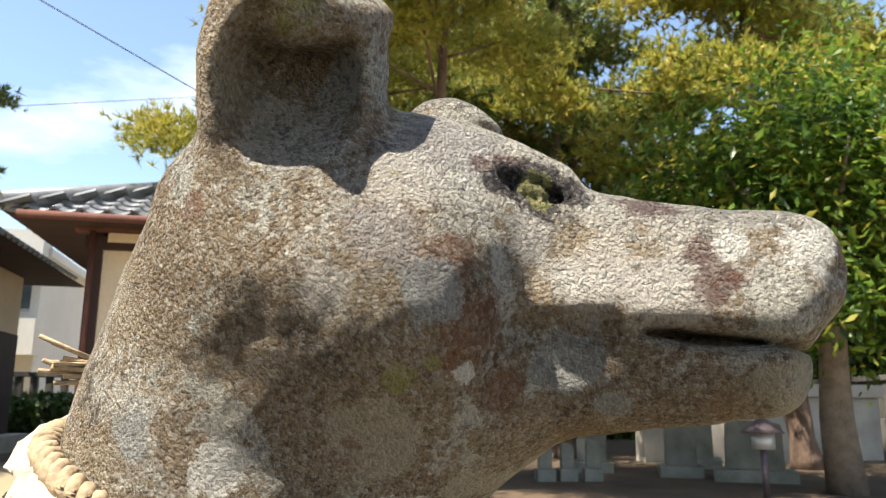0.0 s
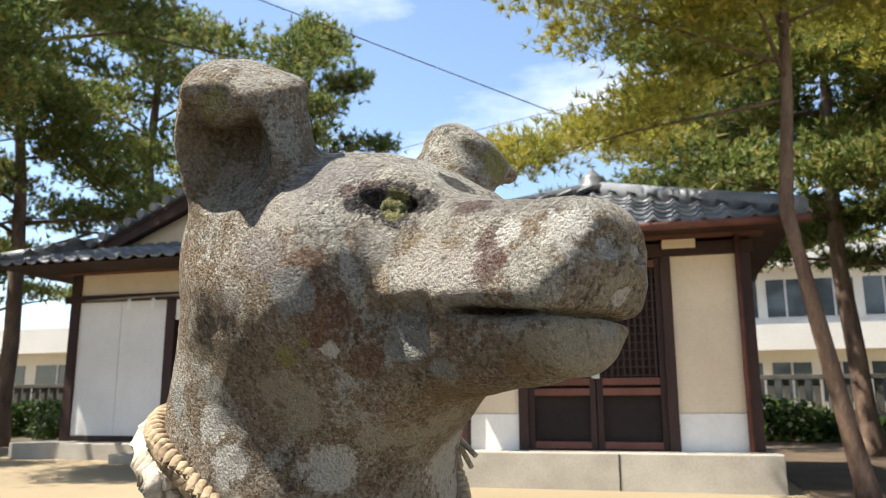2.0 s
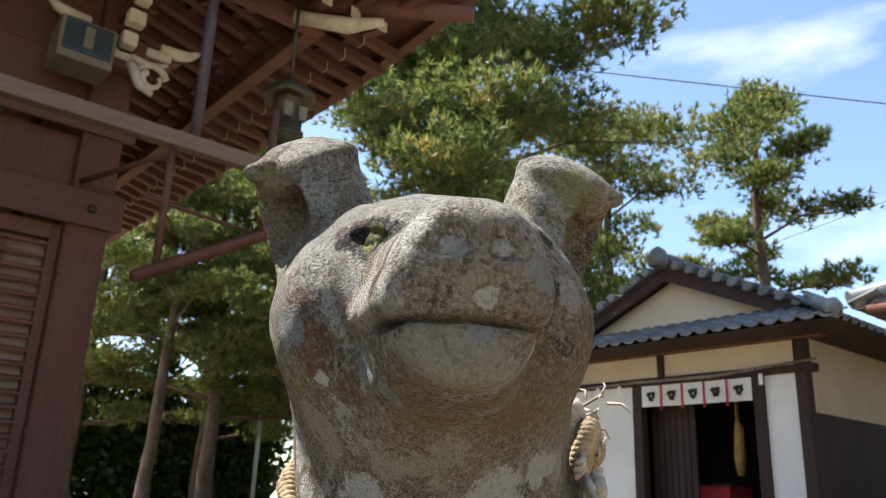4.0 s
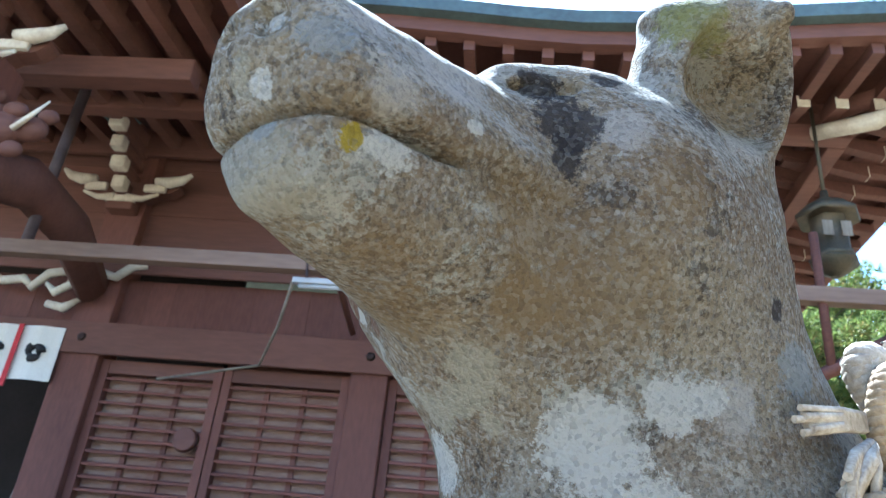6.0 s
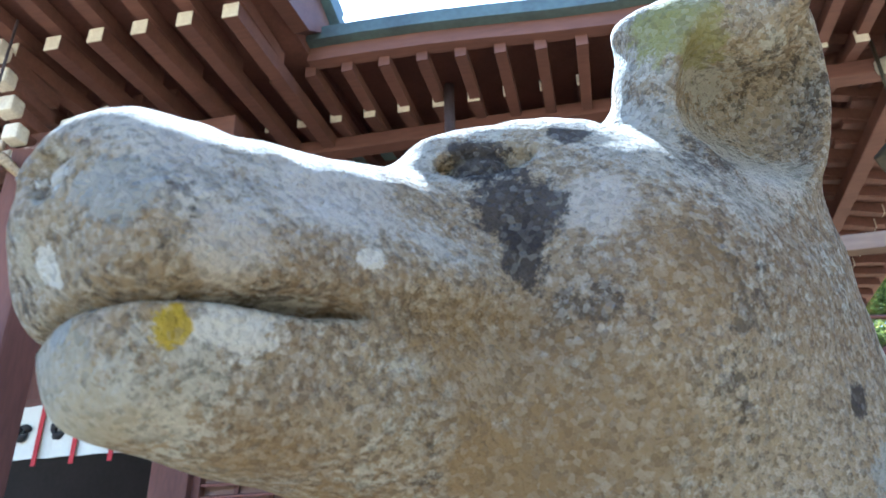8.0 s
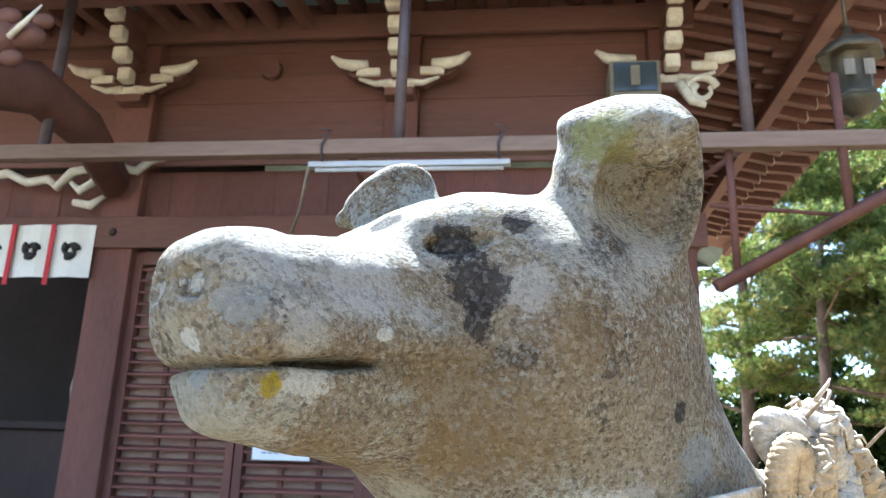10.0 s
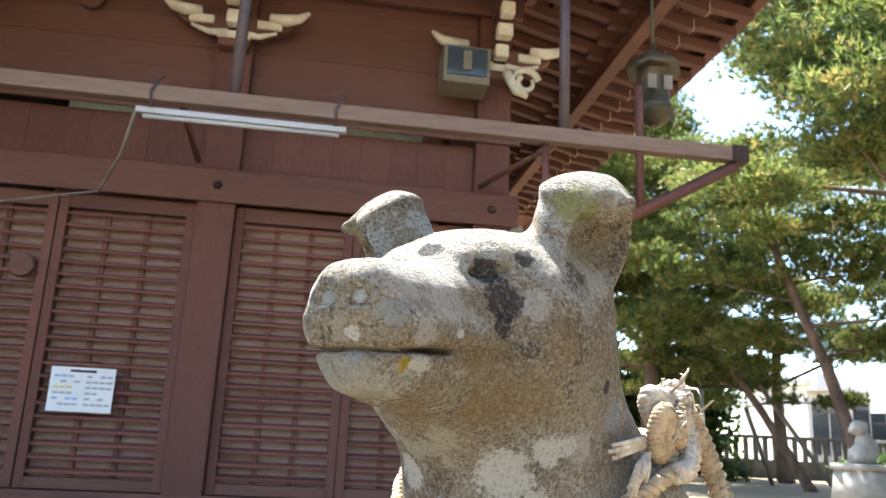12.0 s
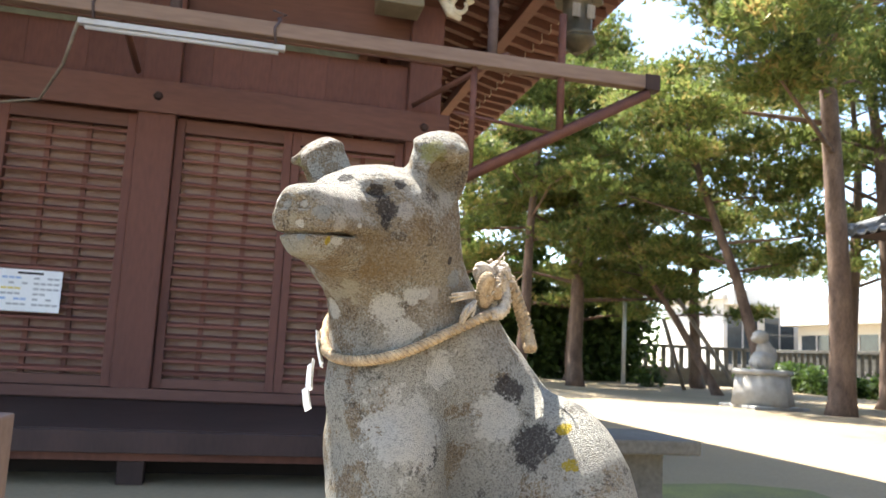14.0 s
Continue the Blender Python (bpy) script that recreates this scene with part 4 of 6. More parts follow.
# long rail under the eave, its hangers and the iron frame at its end
rail = thing("eave_rail", "long weathered timber rail hung before the hall", "rail")
RY, RZ = 3.97, 2.66
part("rail_beam", box((-7.0, RY - 0.04, RZ - 0.01), (2.45, RY + 0.04, RZ + 0.085), 0.008), M_RAIL, rail, "grey-brown weathered rail")
part("rail_cap", box((2.42, RY - 0.05, RZ - 0.02), (2.53, RY + 0.05, RZ + 0.095), 0.01), M_DARKWOOD, rail)
for x in (-0.66, 1.33, -2.9):
    part("hanger_pipe", tube([(x, RY, RZ + 0.08), (x, RY + 0.02, 4.2)], 0.035, 10), M_METAL, rail, "purple-grey painted hanger pipe")
part("diagonal_strut", bm_tube(bmesh.new(), [(2.46, RY, RZ - 0.03), (1.10, RY, 1.86)], [0.04, 0.04], 4), M_RUST, rail, "rusty red iron diagonal")
part("hanger_rod", tube([(1.82, RY, 2.27), (1.82, RY, 3.10)], 0.026, 8), M_RUST, rail)
part("hanger_rod", tube([(1.22, RY + 0.02, 1.93), (1.22, RY + 0.02, 2.66)], 0.022, 8), M_RUST, rail)
part("cross_rod", tube([(1.10, RY + 0.02, 2.33), (1.78, RY + 0.02, 2.27)], 0.012, 6), M_RUST, rail)
part("wall_brace", bm_tube(bmesh.new(), [(1.0, 4.95, 2.66), (1.45, RY + 0.04, 2.78)], [0.025, 0.025], 4), M_WOODH, rail)
part("wall_brace", bm_tube(bmesh.new(), [(-1.0, 4.95, 2.66), (-0.98, RY + 0.04, 2.74)], [0.025, 0.025], 4), M_WOODH, rail)

lampb = thing("fluorescent_lamp", "slim white fluorescent batten hung under the rail", "lamp")
part("batten", box((-1.19, RY - 0.025, 2.575), (0.0, RY + 0.025, 2.61), 0.006), M_TUBE, lampb)
part("glass_tube", tube([(-1.15, RY, 2.562), (-0.04, RY, 2.562)], 0.0135, 10), M_TUBE, lampb)
for x in (-1.10, -0.06):
    part("hanger", tube([(x, RY - 0.045, 2.60), (x - 0.012, RY - 0.05, 2.70), (x + 0.02, RY - 0.05, 2.76)], 0.009, 6), M_METAL, lampb)
    part("hook", tube([(x, RY - 0.05, 2.76), (x + 0.05, RY - 0.05, 2.79), (x - 0.03, RY - 0.05, 2.81)], 0.006, 6), M_METAL, lampb)
part("cable", tube([(-1.19, RY, 2.59), (-1.32, RY + 0.3, 2.42), (-1.6, 4.9, 2.36), (-2.3, 4.93, 2.22)], 0.010, 6), M_GREYWOOD, lampb, "thin hanging cable")

spk = thing("loudspeaker", "boxy beige wall loudspeaker with a dark front", "loudspeaker")
part("cabinet", box((0.65, 4.66, 3.33), (0.99, 4.93, 3.62), 0.012), M_BEIGE, spk)
part("grille", box((0.675, 4.648, 3.385), (0.965, 4.658, 3.60), 0.003), M_GLASSD, spk, "dark speaker grille")
part("horn", box((0.79, 4.635, 3.42), (0.85, 4.647, 3.57), 0.003), M_BEIGE, spk)
part("bracket_plate", box((0.72, 4.932, 3.40), (0.88, 4.968, 3.58)), M_METAL, spk)

lan = thing("hanging_lantern", "dark bronze lantern hung under the eave corner", "lantern")
LX, LY, LZ = 2.02, 4.2, 3.20
part("lantern_body", bm_lathe(bmesh.new(), [(0.11, -0.16), (0.135, -0.15), (0.135, -0.12), (0.115, -0.11), (0.115, 0.13), (0.13, 0.14)], (LX, LY, LZ), 6), M_BRONZE, lan)
part("lantern_roof", bm_lathe(bmesh.new(), [(0.19, 0.13), (0.20, 0.15), (0.11, 0.24), (0.03, 0.28), (0.025, 0.34)], (LX, LY, LZ), 6), M_BRONZE, lan)
part("lantern_base", bm_lathe(bmesh.new(), [(0.03, -0.26), (0.09, -0.22), (0.15, -0.17), (0.15, -0.16)], (LX, LY, LZ), 6), M_BRONZE, lan)
part("chain", tube([(LX, LY, LZ + 0.33), (LX, LY, 4.2)], 0.012, 6), M_BRONZE, lan)
for sx in (-0.06, 0.05):
    part("panel_mark", box((LX + sx - 0.03, LY - 0.125, LZ - 0.04), (LX + sx + 0.03, LY - 0.118, LZ + 0.06)), M_GREYWOOD, lan, "pale cut-out mark")


# shrine curtains with round crests
def curtain(x0, x1, y, z0, z1, panels, parent_name, label, along_y=False, crest=0.09):
    c = thing(parent_name, label, "curtain")
    n = panels
    w = (x1 - x0) / n
    def put(u, d, z):
        return (y - d, u, z) if along_y else (u, y - d, z)
    for i in range(n):
        a, b = x0 + i * w, x0 + (i + 1) * w
        bm = bmesh.new()
        vs = [[bm.verts.new(put(a + (b - a) * k / 6, 0.012 * math.sin(k * 1.05 + i), z)) for k in range(7)] for z in (z0, (z0 + z1) / 2, z1)]
        for r, s in zip(vs, vs[1:]):
            for k in range(6):
                bm.faces.new((r[k], r[k + 1], s[k + 1], s[k]))
        ob = part("cloth_panel", bm, M_CLOTH, c)
        so = ob.modifiers.new("thick", "SOLIDIFY")
        so.thickness = 0.006
        for ang in (0, 120, 240):
            bm = bmesh.new()
            cu, cz = (a + b) / 2, (z0 + z1) / 2
            pts = [put(cu + crest * 0.55 * math.cos(radians(ang + q * 28)) * (1 - q * 0.06), 0.022, cz + crest * 0.55 * math.sin(radians(ang + q * 28)) * (1 - q * 0.06)) for q in range(6)]
            bm_tube(bm, pts, [crest * v for v in (0.36, 0.36, 0.30, 0.22, 0.14, 0.05)], 8)
            part("crest_comma", bm, M_INK, c, "black swirl crest")
        if i:
            bm = bmesh.new()
            lo_, hi_ = put(a - 0.018, 0.030, z0 - 0.06), put(a + 0.018, 0.022, z1)
            bm_box(bm, [min(p, q) for p, q in zip(lo_, hi_)], [max(p, q) for p, q in zip(lo_, hi_)])
            part("red_ribbon", bm, M_RED, c)
    return c


curtain(-4.95, -3.08, WALL_Y - 0.05, 2.15, 2.55, 6, "shrine_curtain", "white curtain with black swirl crests and red ribbons")
# white cloud carving on the lintel over the entrance
cl = thing("cloud_carving", "white-painted openwork cloud carving on the lintel", "carving")
for pts in (((-3.95, 2.86), (-3.75, 2.90), (-3.62, 2.84), (-3.50, 2.86), (-3.42, 2.80)), ((-3.45, 2.80), (-3.36, 2.90), (-3.26, 2.92), (-3.22, 2.84), (-3.30, 2.79), (-3.36, 2.84)), ((-3.32, 2.72), (-3.22, 2.70), (-3.14, 2.76)), ((-3.14, 2.86), (-3.06, 2.92), (-2.98, 2.90), (-2.90, 2.97), (-2.82, 2.97))):
    part("cloud_scroll", tube([(-3.42 + (x + 3.42) * 1.35, WALL_Y - 0.05, 2.89 + (z - 2.84) * 1.35) for x, z in pts], [0.028, 0.036] + [0.034] * (len(pts) - 3) + [0.015], 8), M_CHALK, cl)

# dim things inside the open entrance
chest = thing("offering_chest", "dark wooden offering chest inside the entrance", "chest")
part("chest_body", box((-4.6, 5.7, SILL), (-3.5, 6.3, 1.1), 0.02), M_DARKWOOD, chest)
part("chest_top", box((-4.66, 5.64, 1.1), (-3.44, 6.36, 1.16), 0.01), M_DARKWOOD, chest)
drum = thing("round_lantern", "pale paper lantern standing in the dark hall", "lantern")
part("shade", bm_lathe(bmesh.new(), [(0.10, 1.16), (0.17, 1.22), (0.20, 1.45), (0.17, 1.68), (0.10, 1.74)], (-3.5, 6.0, 0)), M_GREYWOOD, drum)
plan = thing("paper_lantern", "tall white paper lantern with a red swirl crest", "lantern")
part("shade", bm_lathe(bmesh.new(), [(0.12, -0.42), (0.18, -0.38), (0.21, -0.2), (0.21, 0.2), (0.18, 0.38), (0.12, 0.42)], (-2.78, 2.58, 1.84), 20), M_PAPER, plan)
part("top_ring", bm_lathe(bmesh.new(), [(0.125, 0.42), (0.125, 0.47), (0.10, 0.47)], (-2.78, 2.58, 1.84), 20), M_DARKWOOD, plan)
part("hanging_wire", tube([(-2.78, 2.58, 2.29), (-2.78, 2.58, 3.95)], 0.008, 6), M_METAL, plan)
for ang in (0, 120, 240):
    pts = []
    for q in range(6):
        u, v = 0.085 * math.cos(radians(ang + q * 28)) * (1 - q * 0.06), 0.085 * math.sin(radians(ang + q * 28)) * (1 - q * 0.06)
        an = radians(-38) + u / 0.21
        pts.append((-2.78 + 0.213 * math.cos(an), 2.58 + 0.213 * math.sin(an), 1.87 + v))
    part("red_comma", tube(pts, [0.05, 0.05, 0.042, 0.03, 0.02, 0.008], 8), M_RED, plan)

# notice on the lattice door
nt_ = thing("notice_sheet", "white printed notice pinned to the lattice door", "notice")
part("sheet", box((-1.76, 5.054, 0.915), (-1.36, 5.06, 1.20)), M_PAPER, nt_)
rng = random.Random(5)
for r in range(6):
    for c_ in range(2):
        for k in range(4):
            x0 = -1.735 + c_ * 0.20 + k * 0.042
            m_ = (M_BLUE, M_PINK, M_YELL, M_BLUE)[r % 4] if c_ == 0 and r % 2 == 0 else M_GREYINK
            if rng.random() < 0.85:
                part("print_bar", box((x0, 5.0505, 1.135 - r * 0.036), (x0 + 0.034, 5.0535, 1.135 - r * 0.036 + 0.014)), m_, nt_)
part("print_bar", box((-1.64, 5.0505, 1.168), (-1.48, 5.0535, 1.184)), M_INK, nt_)


# ---- tiled side buildings ----
def tile_mesh(w, d, r=0.42):
    """One pantile: a trough with a raised roll at its side, thick at the lower edge; x across, y up the slope."""
    bm = bmesh.new()
    prof = [(-0.5, 0.10), (-0.32, 0.015), (-0.05, -0.01), (0.18, 0.06), (0.30, 0.20), (0.42, 0.215), (0.52, 0.10)]
    a = [bm.verts.new((u * w, 0.0, v * w)) for u, v in prof]
    b = [bm.verts.new((u * w, d * 1.12, v * w - 0.018)) for u, v in prof]
    c = [bm.verts.new((u * w, 0.0, v * w - 0.028)) for u, v in prof]
    for k in range(len(prof) - 1):
        f = bm.faces.new((a[k], a[k + 1], b[k + 1], b[k]))
        f.smooth = True
        bm.faces.new((c[k], c[k + 1], a[k + 1], a[k]))
    return mesh_of(bm, "tile", M_TILE)


def tile_slope(parent, me, p0, u, v, w, d, test):
    """Lays tiles over a slope from p0: u across and v up, both unit; test(a, b) keeps a tile at a across and b up."""
    n = u.cross(v)
    rot = Matrix((u, v, n)).transposed().to_4x4()
    for j in range(40):
        for i in range(60):
            a, b = (i + 0.5) * w, j * d
            if test(a, b):
                share("tile", me, parent, Matrix.Translation(p0 + u * a + v * b + n * 0.02) @ rot)


def ridge(parent, pts, r=0.09, name="ridge_tile", rolls=True):
    part(name, tube(pts, [r] * len(pts), 8, squash=1.3), M_TILE, parent)


# small square storehouse with a pyramid roof
b2 = thing("small_shrine_house", "small cream plastered shrine house with a grey tiled roof", "shrine building")
BX, Y0, Y1, XB, PZ = 7.62, -0.80, 2.02, 10.5, 0.43
part("plinth", box((7.30, -0.98, GROUND - 0.02), (10.8, 2.30, PZ), 0.012), M_CONC, b2, "low concrete plinth")
part("plinth_joint", box((7.296, 0.45, GROUND), (7.299, 0.465, PZ - 0.01)), M_DARK, b2)
for y0, y1 in ((Y1 - 0.62, Y1 - 0.06), (Y0 + 0.06, Y0 + 0.74)):
    part("wall_panel", box((BX + 0.04, y0, PZ + 0.36), (BX + 0.10, y1, 2.45)), M_CREAM, b2, "cream plaster")
    part("dado_panel", box((BX + 0.03, y0, PZ), (BX + 0.10, y1, PZ + 0.356)), M_WHITE, b2, "white plaster dado")
for y in (Y0, Y1):
    part("corner_post", box((BX, y - 0.065, PZ), (BX + 0.13, y + 0.065, 2.56), 0.008), M_DARKWOOD, b2)
    part("corner_post", box((XB - 0.13, y - 0.065, PZ), (XB, y + 0.065, 2.56), 0.008), M_DARKWOOD, b2)
    part("end_wall", box((BX + 0.135, y - 0.04, PZ + 0.9), (XB - 0.135, y + 0.04, 2.45)), M_CREAM, b2)
    part("end_cladding", box((BX + 0.135, y - 0.05, PZ), (XB - 0.135, y + 0.05, PZ + 0.895)), M_DARKWOOD, b2)
part("back_wall", box((XB - 0.1, Y0 + 0.07, PZ), (XB - 0.02, Y1 - 0.07, 2.5)), M_CREAM, b2)
part("ceiling_board", box((BX + 0.14, Y0 + 0.07, 2.46), (XB - 0.11, Y1 - 0.07, 2.5)), M_DARKWOOD, b2)
part("lintel", box((BX - 0.02, Y0 - 0.1, 2.33), (BX + 0.10, Y1 + 0.1, 2.46), 0.008), M_DARKWOOD, b2)
part("wall_plate", box((BX - 0.03, Y0 - 0.2, 2.50), (BX + 0.12, Y1 + 0.2, 2.62), 0.008), M_WOODH, b2)
for y in (0.8, -0.2, 1.75):
    part("cream_insert", box((BX - 0.035, y - 0.16, 2.40), (BX - 0.022, y + 0.16, 2.49)), M_CREAM, b2)
D0, D1 = -0.06, 1.40
for y in (D0, D1):
    part("door_jamb", box((BX - 0.01, y - 0.05, PZ), (BX + 0.13, y + 0.05, 2.33), 0.006), M_DARKWOOD, b2)
for a, b in ((D0 + 0.05, 0.665), (0.675, D1 - 0.05)):
    dl = new("lattice_door")
    dl.parent = b2
    # black backing: shade behind the bars put into the colour
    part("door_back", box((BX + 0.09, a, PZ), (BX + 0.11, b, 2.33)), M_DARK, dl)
    for y in (a + 0.03, b - 0.03):
        part("stile", box((BX + 0.03, y - 0.03, PZ), (BX + 0.088, y + 0.03, 2.33), 0.004), M_DARKWOOD, dl)
    for z in (PZ + 0.05, 1.0, 1.1, 2.27):
        part("rail", box((BX + 0.032, a + 0.06, z - 0.035), (BX + 0.086, b - 0.06, z + 0.035), 0.004), M_WOOD, dl)
    for k in range(9):
        y = a + 0.06 + (b - a - 0.12) * (k + 0.5) / 9
        part("bar", box((BX + 0.05, y - 0.010, 1.14), (BX + 0.075, y + 0.010, 2.23)), M_DARKWOOD, dl)
    for k in range(13):
        z = 1.16 + k * 0.082
        part("bar", box((BX + 0.06, a + 0.06, z - 0.007), (BX + 0.085, b - 0.06, z + 0.007)), M_DARKWOOD, dl)
part("lock", box((BX + 0.0, 0.63, 1.13), (BX + 0.03, 0.71, 1.19), 0.006), M_STEEL, b2, "small steel lock")
# thin drain pipe
part("downpipe", tube([(BX - 0.05, Y1 + 0.02, 2.5), (BX - 0.05, Y1 + 0.02, PZ)], 0.025, 8), M_RUST, b2)
part("downpipe", tube([(BX - 0.05, Y0 + 0.06, 2.5), (BX - 0.05, Y0 + 0.06, PZ)], 0.025, 8), M_RUST, b2)
part("gutter", tube([(6.98, -1.32, 2.50), (6.98, 2.55, 2.50)], 0.04, 8), M_RUST, b2)
CX, CY, HALF, EZ, AZ = 9.06, 0.72, 1.98, 2.54, 3.42
under = bmesh.new()
c4 = [under.verts.new((CX + sx * HALF, CY + sy * HALF, EZ)) for sx, sy in ((-1, -1), (1, -1), (1, 1), (-1, 1))]
ap = under.verts.new((CX, CY, AZ - 0.05))
for k in range(4):
    under.faces.new((c4[k], c4[(k + 1) % 4], ap))
under.faces.new(c4[::-1])
part("roof_deck", under, M_DARKWOOD, b2)
tm = tile_mesh(0.225, 0.24)
sl = math.hypot(HALF, AZ - EZ)
for k, (u, w_) in enumerate((((0, -1, 0), (1, 0, 0)), ((1, 0, 0), (0, 1, 0)), ((-1, 0, 0), (0, -1, 0)))):
    u, w_ = Vector(u), Vector(w_)
    v = (w_ * HALF + Vector((0, 0, AZ - EZ))).normalized()
    p0 = Vector((CX, CY, EZ)) - w_ * HALF - u * HALF
    tile_slope(b2, tm, p0, u, v, 0.225, 0.24, lambda a, b: b < sl - 0.1 and b / sl * HALF < a < 2 * HALF - b / sl * HALF)
for sx, sy in ((-1, -1), (1, -1), (-1, 1), (1, 1)):
    ridge(b2, [(CX + sx * (HALF + 0.02), CY + sy * (HALF + 0.02), EZ + 0.08), (CX + sx * HALF * 0.5, CY + sy * HALF * 0.5, (EZ + AZ) / 2 + 0.07), (CX, CY, AZ + 0.06)], 0.075)
part("finial", bm_lathe(bmesh.new(), [(0.22, 0.0), (0.24, 0.06), (0.15, 0.10), (0.17, 0.17), (0.09, 0.24), (0.03, 0.30), (0.01, 0.36)], (CX, CY, AZ), 12), M_TILE, b2)

# larger hall with a gable on its front
b1 = thing("gabled_shrine_hall", "white plastered side hall with grey tiled gable roof", "shrine building")
FX, A0, A1, BK = 10.55, 4.86, 9.45, 15.0
part("plinth", box((9.9, 4.5, GROUND - 0.02), (15.3, 9.9, 0.33), 0.012), M_CONC, b1, "low concrete plinth")
part("step", box((9.3, 5.6, GROUND - 0.02), (9.88, 7.6, 0.22), 0.012), M_CONC, b1)
O0, O1 = 5.50, 7.60
def fbox(y0, y1, z0, z1, d0=0.0, d1=0.10, bev=0.0):
    return box((FX + d0, y0, z0), (FX + d1, y1, z1), bev)
for y in (A0, O0, O1, A1):
    part("post", fbox(y - 0.085, y + 0.085, 0.33, 3.05 if y in (A0, A1) else 2.58, -0.02, 0.15, 0.01), M_DARKWOOD, b1)
part("post", fbox(7.08, 7.19, 2.70, 3.05, -0.012, 0.10, 0.006), M_DARKWOOD, b1)
part("lintel_beam", fbox(A0 - 0.2, A1 + 0.2, 2.585, 2.695, -0.035, 0.12, 0.008), M_DARKWOOD, b1)
part("wall_plate", fbox(A0 - 0.35, A1 + 0.35, 3.055, 3.16, -0.06, 0.14, 0.008), M_WOODH, b1)
for y0, y1 in ((A0 + 0.085, 7.08), (7.19, A1 - 0.085)):
    part("upper_panel", fbox(y0, y1, 2.70, 3.05, 0.03, 0.08), M_CREAM, b1, "cream plaster")
for y0, y1 in ((A0 + 0.085, O0 - 0.085), (O1 + 0.085, 8.55), (8.56, A1 - 0.085)):
    part("wall_panel", fbox(y0, y1, 0.42, 2.585, 0.03, 0.08), M_WHITE, b1, "white plaster")
part("sill_beam", fbox(A0, A1, 0.335, 0.415, -0.01, 0.12, 0.006), M_DARKWOOD, b1)
part("low_panel", fbox(O0 + 0.085, 6.5, 0.42, 0.62, 0.02, 0.06), M_WHITE, b1)
part("low_panel", fbox(6.58, O1 - 0.085, 0.42, 0.62, 0.02, 0.06), M_WHITE, b1)
part("low_post", fbox(6.50, 6.58, 0.42, 0.66, 0.0, 0.08), M_DARKWOOD, b1)
part("low_rail", fbox(O0 + 0.085, O1 - 0.085, 0.625, 0.69, -0.005, 0.09), M_DARKWOOD, b1)
for y in (A0, A1):
    part("side_upper", box((FX + 0.155, y - 0.05, 2.05), (BK, y + 0.05, 3.1)), M_CREAM, b1, "cream plaster")
    part("side_cladding", box((FX + 0.155, y - 0.065, 0.335), (BK, y + 0.065, 2.045)), M_DARKWOOD, b1, "dark board cladding")
# painted black for the dim inside
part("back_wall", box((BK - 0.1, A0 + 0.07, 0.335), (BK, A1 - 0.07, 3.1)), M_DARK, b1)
part("inner_floor", box((FX + 0.16, A0 + 0.07, 0.335), (BK - 0.11, A1 - 0.07, 0.60)), M_DARKWOOD, b1)
part("inner_ceiling", box((FX + 0.16, A0 + 0.07, 3.0), (BK - 0.11, A1 - 0.07, 3.05)), M_DARKWOOD, b1)
# added partition, its black standing for shade in the doorway
part("inner_shade_partition", box((12.6, A0 + 0.07, 0.61), (12.7, A1 - 0.07, 2.99)), M_DARK, b1)
for k in range(7):
    part("slat_door", box((FX + 0.30, 6.75 + k * 0.115, 0.70), (FX + 0.33, 6.85 + k * 0.115, 2.55)), M_DARKWOOD, b1)
curtain(O0 + 0.10, O1 - 0.10, FX - 0.01, 2.24, 2.57, 5, "shrine_curtain", "faded white curtain with round crests and red ribbons", along_y=True, crest=0.10)
# roof: hipped skirt with a gable
EZ1, EX0, EX1, EY0, EY1 = 3.08, 9.62, 15.9, 3.95, 10.35
RID, MY = 4.58, 7.10
GX = 10.95
SKIRT = 0.50
rb_ = bmesh.new()
P = lambda *p: rb_.verts.new(p)
e0, e1, e2, e3 = P(EX0, EY0, EZ1), P(EX1, EY0, EZ1), P(EX1, EY1, EZ1), P(EX0, EY1, EZ1)
q0, q3 = P(GX + 0.1, EY0 + 0.85, EZ1 + SKIRT), P(GX + 0.1, EY1 - 0.85, EZ1 + SKIRT)
t0, t1 = P(GX + 0.1, MY, RID - 0.08), P(EX1 - 0.6, MY, RID - 0.08)
for f in ((e0, e3, q3, q0), (e0, q0, t0, t1, e1), (e3, e2, t1, t0, q3), (e1, t1, e2), (e0, e1, e2, e3)):
    rb_.faces.new(f)
part("roof_deck", rb_, M_DARKWOOD, b1)
gb = bmesh.new()
bm_prism(gb, [(MY - 2.0, EZ1 + SKIRT - 0.06), (MY + 2.0, EZ1 + SKIRT - 0.06), (MY, RID - 0.2)], GX + 0.05, GX + 0.099, axis=0)
part("gable_panel", gb, M_CREAM, b1, "cream plaster gable")
for sg in (-1, 1):
    bb = bmesh.new()
    bm_prism(bb, [(MY, RID - 0.03), (MY + sg * 2.4, 3.44), (MY + sg * 2.4, 3.28), (MY, RID - 0.25)], GX - 0.22, GX - 0.12, axis=0)
    part("bargeboard", bb, M_DARKWOOD, b1)
    gv = bmesh.new()
    bm_prism(gv, [(MY, RID + 0.01), (MY + sg * 2.5, 3.44), (MY + sg * 2.5, 3.38), (MY, RID - 0.05)], GX - 0.24, GX + 0.4, axis=0)
    part("gable_verge", gv, M_DARKWOOD, b1)
tm1 = tile_mesh(0.25, 0.27)
u, v = Vector((0, -1, 0)), Vector((GX + 0.1 - EX0, 0, SKIRT)).normalized()
